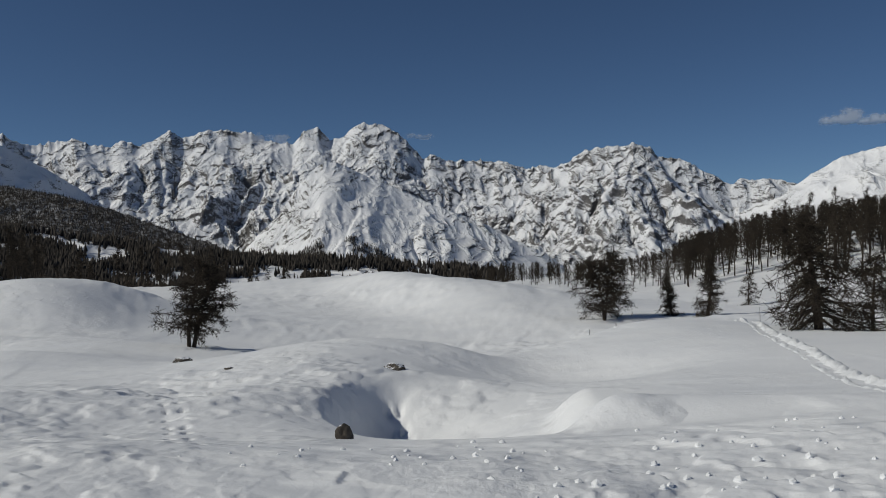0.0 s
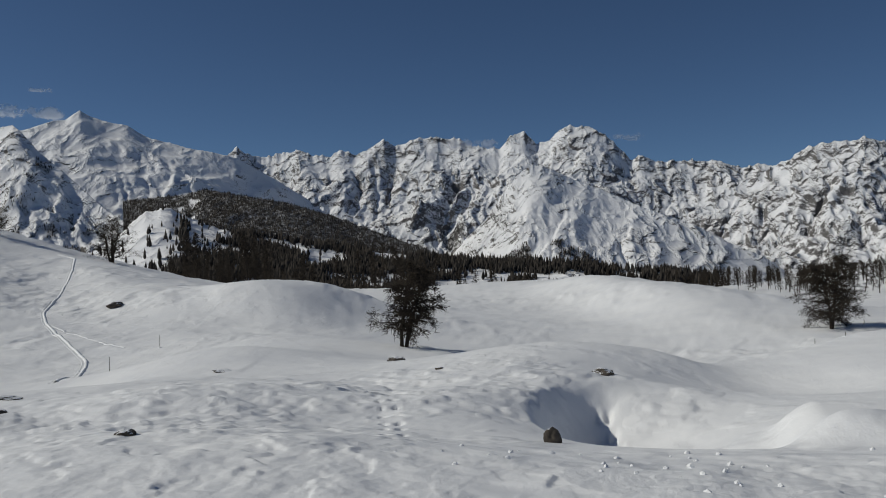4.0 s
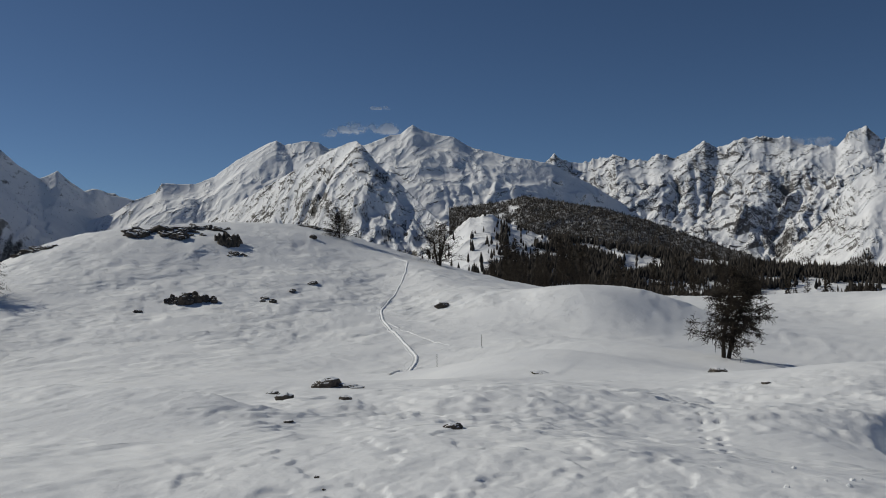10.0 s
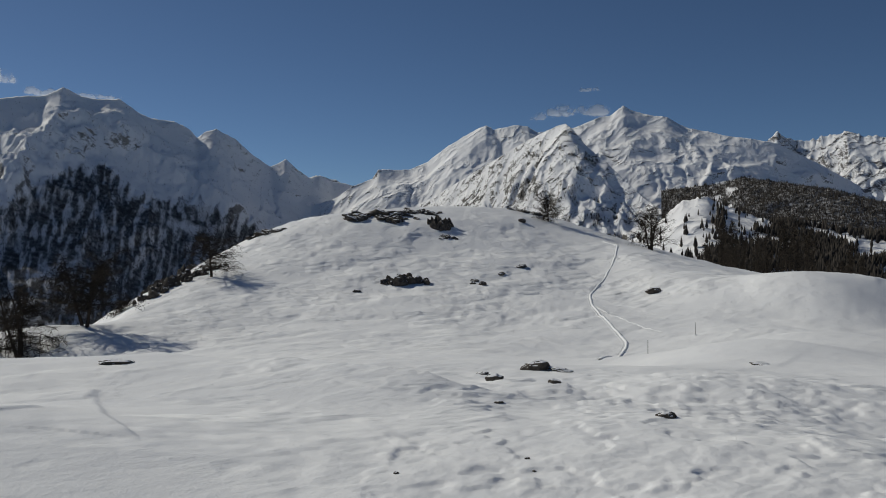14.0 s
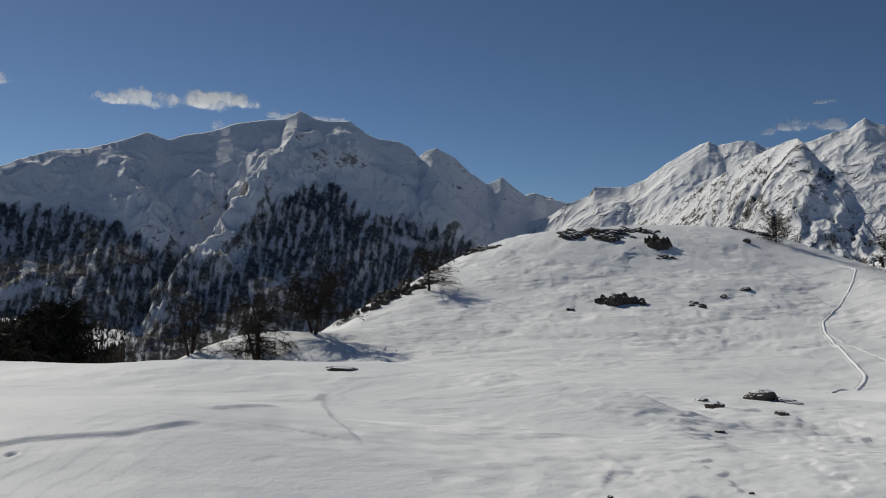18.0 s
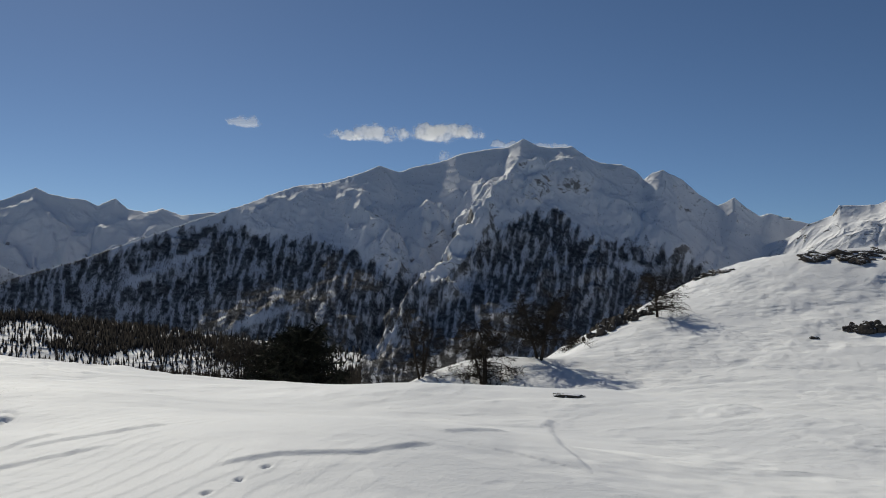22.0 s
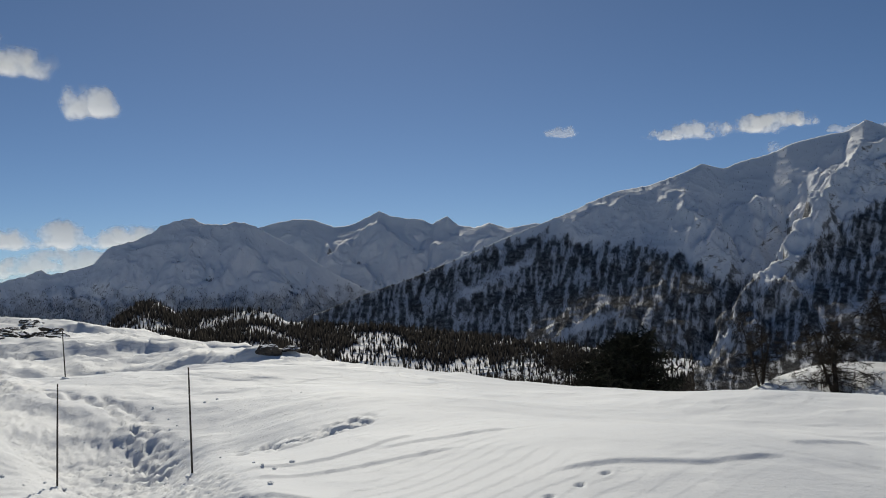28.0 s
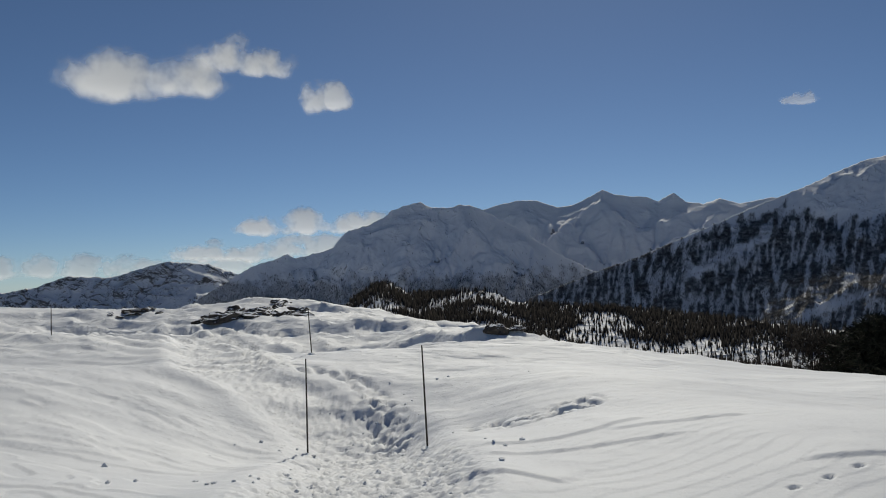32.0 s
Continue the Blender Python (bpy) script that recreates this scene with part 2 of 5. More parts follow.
MOUNDS_FAR = (
    (-139.3, -97.5, 59.5, -2.74), (97.5, 139.3, 59.5, 2.03), (-169.4, 14.8, 59.5, -2.77), (-169.4, -14.8, 59.5, -2.54),
    (14.8, 169.4, 37.4, -1.75), (56.9, 212.5, 77, 3.94), (-212.5, 56.9, 77, -3.31), (56.9, 212.5, 48.4, 2.66),
    (-212.5, -56.9, 77, -3.32), (-212.5, -56.9, 132, -5.44), (-212.5, 56.9, 48.4, -1.83), (-180.2, -126.2, 77, -3.23),
    (126.2, 180.2, 77, 3.48), (126.2, 180.2, 48.4, 2.49), (-180.2, -126.2, 48.4, -1.85), (93, 199.4, 48.4, 3.8),
    (93, 199.4, 77, 4.27), (-199.4, -93, 77, -3.42), (-199.4, 93, 77, -2.65), (-219.2, 19.2, 77, -3.4),
    (-219.2, -19.2, 77, -3.31), (19.2, 219.2, 77, 2.73), (19.2, 219.2, 48.4, 1.83), (-155.6, -155.6, 77, -2.33),
)
MOUNDS = MOUNDS_NEAR + MOUNDS_CLOSE + MOUNDS_MIDDLE + MOUNDS_BEYOND + MOUNDS_OUTER + MOUNDS_FAR


# ---- ground ----
def hash3(ix, iy, seed):
    h = (ix * 374761393 + iy * 668265263 + seed * 2147483647) & 0xFFFFFFFF
    h = ((h ^ (h >> 13)) * 1274126177) & 0xFFFFFFFF
    return h ^ (h >> 16)


def gnoise(x, y, seed=0):
    """Gradient noise, about -0.7 to 0.7."""
    x0, y0 = np.floor(x), np.floor(y)
    ix, iy = x0.astype(np.int64), y0.astype(np.int64)
    fx, fy = x - x0, y - y0
    u, v = fx * fx * fx * (fx * (fx * 6 - 15) + 10), fy * fy * fy * (fy * (fy * 6 - 15) + 10)

    def corner(a, b):
        g = hash3(ix + a, iy + b, seed).astype(np.float64) * (2 * math.pi / 4294967296.0)
        return np.cos(g) * (fx - a) + np.sin(g) * (fy - b)

    lo = corner(0, 0) + u * (corner(1, 0) - corner(0, 0))
    hi = corner(0, 1) + u * (corner(1, 1) - corner(0, 1))
    return lo + v * (hi - lo)


def fbm(x, y, octaves=5, seed=0, gain=0.5):
    out, amp, f = 0.0, 1.0, 1.0
    for i in range(octaves):
        out = out + amp * gnoise(x * f + 17.3 * i, y * f - 9.1 * i, seed + i)
        amp, f = amp * gain, f * 2.03
    return out


def ridged(x, y, octaves=6, seed=0, gain=0.55):
    """Sharp crests at 1, valleys towards 0."""
    out, amp, f, tot, prev = 0.0, 1.0, 1.0, 0.0, 1.0
    for i in range(octaves):
        n = 1 - np.minimum(np.abs(gnoise(x * f + 31.7 * i, y * f + 11.9 * i, seed + i)) * 2.0, 1)
        n = n * n
        out = out + amp * n * prev
        tot += amp
        prev = np.clip(n * 1.6, 0, 1)
        amp, f = amp * gain, f * 2.07
    return out / tot


def step(a, b, x):
    t = np.clip((x - a) / (b - a), 0, 1)
    return t * t * (3 - 2 * t)


def at(turn, r):
    """Plan place at a bearing (degrees to the left of the start) and a distance."""
    return -r * math.sin(radians(turn)), r * math.cos(radians(turn))


def lie(x, y):
    """The snow's large form."""
    x, y = np.asarray(x, float), np.asarray(y, float)
    r = np.hypot(x, y)
    z = -0.3 * 15 * np.logaddexp(0, (r - 150) / 15)
    for mx, my, w, h in MOUNDS:
        z = z + h * np.exp(-((x - mx) ** 2 + (y - my) ** 2) / (w * w))
    return np.maximum(z, -330 + 0.0 * r)


def along(x, y, line):
    """Distance to a line of points in plan, and the way along it."""
    best, where, run = np.full(np.shape(x), 1e9), np.zeros(np.shape(x)), 0.0
    for (ax, ay), (bx, by) in zip(line, line[1:]):
        dx, dy = bx - ax, by - ay
        ll = math.hypot(dx, dy)
        t = np.clip(((x - ax) * dx + (y - ay) * dy) / (ll * ll), 0, 1)
        dd = np.hypot(x - ax - t * dx, y - ay - t * dy)
        m = dd < best
        best, where = np.where(m, dd, best), np.where(m, run + t * ll, where)
        run += ll
    return best, where


# lines in the snow, in plan
SKI_TRACK = ((4.9, 8.2), (6.4, 12.6), (7.9, 17.1), (9.4, 22.8), (10.6, 28.9), (15.2, 44.6))
KNOLL_PATH = ((-22.6, 29.1), (-29.2, 40.2), (-35.1, 46.1), (-41.0, 52.0), (-44.3, 55.9), (-46.8, 61.1), (-51.4, 68.8), (-55.3, 74.5), (-58.0, 75.6))
SIDE_PATH = ((-39.8, 51.2), (-34.4, 47.3), (-29.4, 44.0))
STEPS_BOWL = ((-1.2, 19.1), (-0.3, 15.7), (0.6, 10.9))
STEPS_SLOPE = ((-6.8, 18.9), (-5.0, 15.4), (-4.3, 13.8), (-2.5, 8.5))
STEPS_NEAR = ((-6.7, -0.3), (-7.0, -0.0), (-7.3, 0.2), (-7.6, 0.5))
TRAIL = ((-6.2, -3.3), (-7.9, -4.2), (-11.7, -6.3), (-12.3, -7.5), (-12.8, -8.4), (-13.0, -9.7), (-22.8, -18.2), (-27.6, -22.2), (-30.7, -25.0))
SIDE_TRAIL = ((-11.3, -5.6), (-12.7, -6.4), (-13.7, -7.2), (-14.6, -8.2), (-14.6, -8.9), (-14.8, -10.0), (-24.6, -17.9), (-25.9, -19.9))
HOLLOW_TRAIL = ((-11.0, -4.0), (-10.7, -3.4), (-10.8, -3.1), (-11.3, -2.8))
# low ledges of wind-packed snow
LEDGES = (
    ((-7.5, -0.2), (-7.7, 0.4), (-7.6, 1.1), (-8.0, 1.9)),
    ((-8.5, 2.0), (-9.3, 3.0)),
    ((-13.8, 5.3), (-13.8, 6.2), (-14.2, 6.9)),
    ((-7.2, 2.8), (-7.3, 3.1), (-8.6, 3.3), (-12.4, 4.6), (-13.0, 5.0)),
    ((-9.2, 8.9), (-10.7, 8.6), (-12.3, 8.1), (-15.2, 8.1), (-17.3, 6.9)),
    ((-10.8, 7.4), (-9.5, 7.4)),
    ((-8.4, -3.3), (-8.8, -2.4), (-9.8, -1.6)),
    ((-7.8, -3.0), (-8.2, -2.0), (-8.8, -1.0)),
    ((-9.0, -2.0), (-9.4, -1.3), (-9.8, -0.6)),
    ((-7.0, -2.8), (-6.8, -1.8)),
    ((-11.7, 4.2), (-12.6, 4.7)),
    ((-0.8, 6.4), (-0.8, 7.1)),
    ((-12.2, 24.1), (-13.2, 27.5)),
    ((-5.4, 4.3), (-5.9, 4.8), (-5.8, 5.0)),
    ((-4.3, 4.5), (-4.1, 4.6), (-4.3, 4.8)),
    ((-27.5, -21.9), (-26.2, -18.6), (-29.3, -18.2), (-27.1, -14.5)),
    ((-17.5, -9.4), (-26.2, -11.5), (-19.2, -7.0)),
    ((-14.0, -6.0), (-14.6, -5.7), (-16.8, -5.6)),
)
# long drifts: place, way, half length, the two half widths, height
DRIFTS = (
    (-43.6, 65.9, -0.68, 18.0, 12, 4, 1.5),
    (-2.2, 29.3, -0.90, 5.0, 1.4, 4.5, 0.55),
    (9.3, 38.9, 1.03, 13.1, 2.2, 7, 0.6),
    (-13.0, 8.0, 0.26, 4.5, 0.45, 3, 0.3),
    (-4.0, 23.7, 1.60, 5.2, 3.5, 3.5, 0.3),
    (-26.4, 63.6, 1.30, 7.6, 8, 5, 2.0),
    (-2.4, 99.2, -1.28, 32.8, 14, 6.5, 3.3),
)
HOLLOW = (-2.1, 14.9)
BANK = ((2.2, 16.8), (2.1, 14.5), (1.9, 12.1), (1.6, 9.9))
# where the crust is broken: place and half width
BROKEN = ((-8.8, 11.3, 4.1), (-6.6, 10.8, 3.8), (-4.1, 18.5, 5.2), (2.4, 6.5, 2.5), (-28.0, -23.7, 9.1), (-27.1, -15.0, 7.8), (-3.8, 6.0, 2.6), (-26.3, -27.3, 9.3))


def prints(x, y, line, stride, size, depth, apart=0.12):
    """Footprints, left and right in turn."""
    d, w = along(x, y, line)
    near = d < apart + 4 * size
    k = np.floor(w / stride)
    off = w - (k + 0.5) * stride
    pit = np.exp(-((off / size) ** 2 + ((d - apart) / (0.7 * size)) ** 2) ** 2)
    return np.where(near & (w > 0.01) & (w < w.max() - 0.01), -depth * pit, 0.0)


def ledge(x, y, line, high, fall, edge=0.0):
    """A sharp small step that fades away behind."""
    edge = edge or 0.0045 * np.hypot(x, y)
    out = np.zeros(np.shape(x))
    d, w = along(x, y, line)
    total = sum(math.dist(a, b) for a, b in zip(line, line[1:]))
    ends = step(0, 0.12 * total, w) * (1 - step(0.85 * total, total, w))
    side = np.zeros(np.shape(x))
    best = np.full(np.shape(x), 1e9)
    for (ax, ay), (bx, by) in zip(line, line[1:]):
        dx, dy = bx - ax, by - ay
        ll = math.hypot(dx, dy)
        t = np.clip(((x - ax) * dx + (y - ay) * dy) / (ll * ll), 0, 1)
        dd = np.hypot(x - ax - t * dx, y - ay - t * dy)
        s = (dx * (y - ay) - dy * (x - ax)) / ll
        m = dd < best
        side, best = np.where(m, s, side), np.where(m, dd, best)
    return high * ends * step(-edge, edge, side) * np.exp(-np.abs(side) / fall) * np.exp(-np.maximum(best - np.abs(side), 0) / 0.3)


def marks(x, y):
    """Tracks, footprints, ledges, the lee hollow and the bank."""
    shape = np.shape(x)
    x, y = np.ravel(x), np.ravel(y)
    z = np.zeros(x.size)

    def lay(line, margin, form):
        m = np.ones(x.size, bool)
        for q, i in ((x, 0), (y, 1)):
            m &= (q > min(p[i] for p in line) - margin) & (q < max(p[i] for p in line) + margin)
        if m.any():
            z[m] += form(x[m], y[m], line)

    def trodden(px, py, line):
        d, w = along(px, py, line)
        return -0.10 * np.exp(-(d / 0.8) ** 4) + 0.075 * np.exp(-(d / 1.0) ** 6) * (ridged(px * 6.5, py * 6.5, 3, 77) - 0.3) + 0.08 * np.exp(-((d - 1.1) / 0.35) ** 2)

    def kicked(px, py, line):
        d, w = along(px, py, line)
        return -0.10 * np.exp(-(d / 0.34) ** 4) * np.clip(0.3 + 2.0 * fbm(px * 4.5, py * 4.5, 3, 81), 0, 1.4)

    for cx, cy, way, half, left, right, high in DRIFTS:
        dx, dy = x - cx, y - cy
        u, v = dx * math.cos(way) + dy * math.sin(way), -dx * math.sin(way) + dy * math.cos(way)
        z += high * np.exp(-(u / half) ** 4 - (v / np.where(v > 0, left, right)) ** 2)
    lay(STEPS_BOWL, 2, lambda px, py, l: prints(px, py, l, 0.6, 0.12, 0.14))
    lay(STEPS_SLOPE, 2, lambda px, py, l: prints(px, py, l, 0.62, 0.08, 0.07))
    lay(STEPS_NEAR, 2, lambda px, py, l: prints(px, py, l, 0.36, 0.045, 0.04, 0.0))
    lay(TRAIL, 4, trodden)
    lay(SIDE_TRAIL, 3, kicked)
    lay(HOLLOW_TRAIL, 3, kicked)
    for i, line in enumerate(LEDGES):
        lay(line, 4, lambda px, py, l: ledge(px, py, l, 0.13 if i == 4 else 0.027 if i % 3 else 0.032, 0.7))
    for bx, by, w in BROKEN:
        lay(((bx, by),), 1.5 * w, lambda px, py, l: np.exp(-(((px - bx) ** 2 + (py - by) ** 2) / (w * w)) ** 2)
            * min(max(0.7, 0.45 * w - 0.9), 1.4) * (0.04 * step(0.0, 0.10, fbm(px * 4 / (2 + w), py * 4 / (2 + w), 4, 91)) + 0.05 * fbm(px * 6 / (2 + w), py * 6 / (2 + w), 5, 93, 0.6)))

    def scoop(px, py, l):
        # a hollow that the wind has scooped behind a drift
        dx, dy = px - HOLLOW[0], py - HOLLOW[1]
        u, v = dx * 0.97 + dy * 0.24, -dx * 0.24 + dy * 0.97
        rim = u - 0.06 * v * v
        return (-1.9 * step(-0.1, 1.3, rim) * np.exp(-np.maximum(rim - 0.8, 0) / 2.4) * np.exp(-(v / 3.6) ** 4)
                + 0.45 * np.exp(-((rim + 1.1) / 1.6) ** 2) * np.exp(-(v / 3.6) ** 2))

    lay((HOLLOW,), 12, scoop)
    lay(BANK, 8, lambda px, py, l: ledge(px, py, l, 0.5, 2.5, 0.5))
    return z.reshape(shape)


def carve(x, y):
    """Wind crust, drifts and tracks on the snow."""
    r = np.hypot(x, y)
    wx, wy = y * 0.99 - x * 0.12, x * 0.99 + y * 0.12
    warp = fbm(x * 0.11, y * 0.11, 3, 5)
    fade = step(0.0, 3.0, r) * (1 - step(140, 240, r))
    rough = step(-0.15, 0.35, fbm(x * 0.05 + 3, y * 0.05, 3, 71))
    n = fbm(wx * 0.33 + warp, wy * 0.85 + 1.5 * warp, 4, 11)
    # smooth plates by the trail and the even bowl
    calm = 1 - 0.9 * np.maximum(np.exp(-(((x + 8.5) / 6.0) ** 2 + ((y - 0.8) / 5.6) ** 2) ** 2), np.exp(-(((x - 4) ** 2 + (y - 19) ** 2) / 110.0) ** 2))
    ledge = step(0.0, 0.018, n - 0.10) + step(0.0, 0.02, n + 0.16) + step(0, 0.016, n - 0.32)
    z = 0.016 * ledge * (0.3 + 0.7 * rough) * calm
    z = z + (0.006 + 0.016 * rough) * fbm(wx * 0.4, wy * 1.1, 4, 23, 0.5) * calm
    # fine lines that the wind has drawn
    run = (x * 0.62 + y * 0.78) / 0.24 + 1.1 * fbm(x * 0.3, y * 0.3, 3, 45) + 0.5 * fbm(x * 0.9 - y * 0.7, x * 0.5 + y * 0.6, 2, 46)
    z = z + 0.007 * (run - np.floor(run)) * np.exp(-(((x + 8.6) ** 2 + (y + 2.0) ** 2) / 12.0) ** 2) * step(0.0, 0.25, fbm(x * 0.5, y * 0.5, 2, 47) + 0.15)
    z = z + 0.18 * fbm(x * 0.085, y * 0.085, 3, 41) * step(4, 25, r)
    far = step(25, 60, r)
    n2 = fbm(wx * 0.09 + 0.6 * warp, wy * 0.26 + warp, 4, 61)
    scour = np.exp(-(((x + 26) ** 2 + (y + 17) ** 2) / 324.0) ** 2)
    crests = ridged(wx * 0.16 + 0.5 * warp, wy * 0.42 + 0.8 * warp, 5, 67, 0.6) - 0.3
    z = z + far * (0.08 * (step(0, 0.02, n2 - 0.06) + step(0, 0.02, n2 + 0.18)) + 0.13 * crests) * (0.3 + 0.7 * rough)
    z = z + step(18, 26, r) * scour * (0.4 * crests + 0.12 * step(0, 0.02, n2 - 0.02) + 0.10 * step(0, 0.02, n2 + 0.12))
    z = z * fade
    return z + marks(x, y)


turn_fine = np.arange(-34.0, 144.0, 0.17)
turn_rest = np.arange(146.0, 324.0, 2.5)
TURN = np.radians(np.concatenate([turn_fine, turn_rest]))
REACHES = np.concatenate([np.geomspace(0.5, 3.0, 12)[:-1], np.geomspace(3.0, 14.0, 350)[:-1], np.geomspace(14.0, 60.0, 215)[:-1], np.geomspace(60.0, 260.0, 120)[:-1], np.geomspace(260.0, 4900.0, 40)])


def sheet(name, X, Y, Z, material, wrap=False):
    """A mesh from a grid of places."""
    nr, nc = X.shape
    co = np.stack([X, Y, Z], -1).reshape(-1, 3)
    c = nc if wrap else nc - 1
    i, j = np.meshgrid(np.arange(nr - 1), np.arange(c), indexing="ij")
    k = (j + 1) % nc
    quads = np.stack([i * nc + j, (i + 1) * nc + j, (i + 1) * nc + k, i * nc + k], -1).reshape(-1, 4)
    me = bpy.data.meshes.new(name)
    me.vertices.add(len(co))
    me.vertices.foreach_set("co", co.ravel())
    me.loops.add(quads.size)
    me.loops.foreach_set("vertex_index", quads[:, ::-1].ravel())
    me.polygons.add(len(quads))
    me.polygons.foreach_set("loop_start", np.arange(len(quads)) * 4)
    me.polygons.foreach_set("use_smooth", np.ones(len(quads), bool))
    me.update(calc_edges=True)
    me.materials.append(material)
    return new(name, me)


RR, TT = np.meshgrid(REACHES, TURN, indexing="ij")
GX, GY = -RR * np.sin(TT), RR * np.cos(TT)
GZ = lie(GX, GY) + carve(GX, GY)
GX[0], GY[0], GZ[0] = 0, 0, GZ[0].mean()
ground = tagged(sheet("ground", GX, GY, GZ, SNOW, wrap=True), "rolling wind-crusted white snowfield with drifts and hollows", "snow", kind="structure")

# where the wind has broken the crust
plated = np.exp(-(((GX + 60) ** 2 + (GY - 44) ** 2) / 1100.0) ** 2) + np.exp(-(((GX + 26) ** 2 + (GY + 17) ** 2) / 324.0) ** 2) + 0.8 * np.exp(-(((GX + 40) ** 2 + (GY - 66) ** 2) / 120.0) ** 2)
ground.data.attributes.new("plates", "FLOAT", "POINT").data.foreach_set("value", np.clip(plated, 0, 1).ravel().astype(np.float32))
crusty = 0.1 + 0.6 * plated
for bx, by, bw in BROKEN:
    crusty = crusty + np.exp(-((GX - bx) ** 2 + (GY - by) ** 2) / (1.6 * bw) ** 2)
ground.data.attributes.new("crust", "FLOAT", "POINT").data.foreach_set("value", np.clip(crusty, 0, 1).ravel().astype(np.float32))


def ground_z(x, y):
    x, y = np.asarray([x], float), np.asarray([y], float)
    return float((lie(x, y) + carve(x, y))[0])


# ---- mountains ----
def erode(Z, dr, dc, much, seed, drops=9000, batches=7, steps=70):
    """Water and slides run down the face and cut branching gullies into it."""
    rng = np.random.default_rng(seed)
    H = Z.copy()
    nr, nc = H.shape
    cell = 0.5 * (dr + dc)
    for b in range(batches):
        pr, pc = rng.uniform(2, nr - 3, drops), rng.uniform(2, nc - 3, drops)
        vr, vc = np.zeros(drops), np.zeros(drops)
        load = np.zeros(drops)
        for s in range(steps):
            i, j = pr.astype(int), pc.astype(int)
            u, v = pr - i, pc - j
            k = i * nc + j
            F = H.ravel()
            z00, z01, z10, z11 = F[k], F[k + 1], F[k + nc], F[k + nc + 1]
            gr = ((z10 - z00) * (1 - v) + (z11 - z01) * v) / dr
            gc = ((z01 - z00) * (1 - u) + (z11 - z10) * u) / dc
            vr, vc = 0.35 * vr - 0.65 * gr, 0.35 * vc - 0.65 * gc
            n = np.hypot(vr, vc) + 1e-6
            steep = np.hypot(gr, gc)
            load = np.minimum(load + 0.06, 1.0)
            cut = much * cell * 0.012 * load * np.clip(steep, 0, 1.2) * ((pc > 3) & (pc < nc - 5) & (pr > 3))
            for kk, w in ((k, (1 - u) * (1 - v)), (k + 1, (1 - u) * v), (k + nc, u * (1 - v)), (k + nc + 1, u * v)):
                H -= np.bincount(kk, cut * w, nr * nc).reshape(nr, nc)
            pr, pc = np.clip(pr + vr / n, 1, nr - 3), np.clip(pc + vc / n, 1, nc - 3)
        # slopes that have grown too steep slump a little
        D = H - Z
        P = np.pad(D, 1, mode="edge")
        D = 0.6 * D + 0.1 * (P[:-2, 1:-1] + P[2:, 1:-1] + P[1:-1, :-2] + P[1:-1, 2:])
        H = Z + D
    keep = 1 - step(0.94, 1.0, np.linspace(0, 1, nr))[:, None]
    D = (H - Z) * keep
    return Z + D - 0.5 * D.mean()


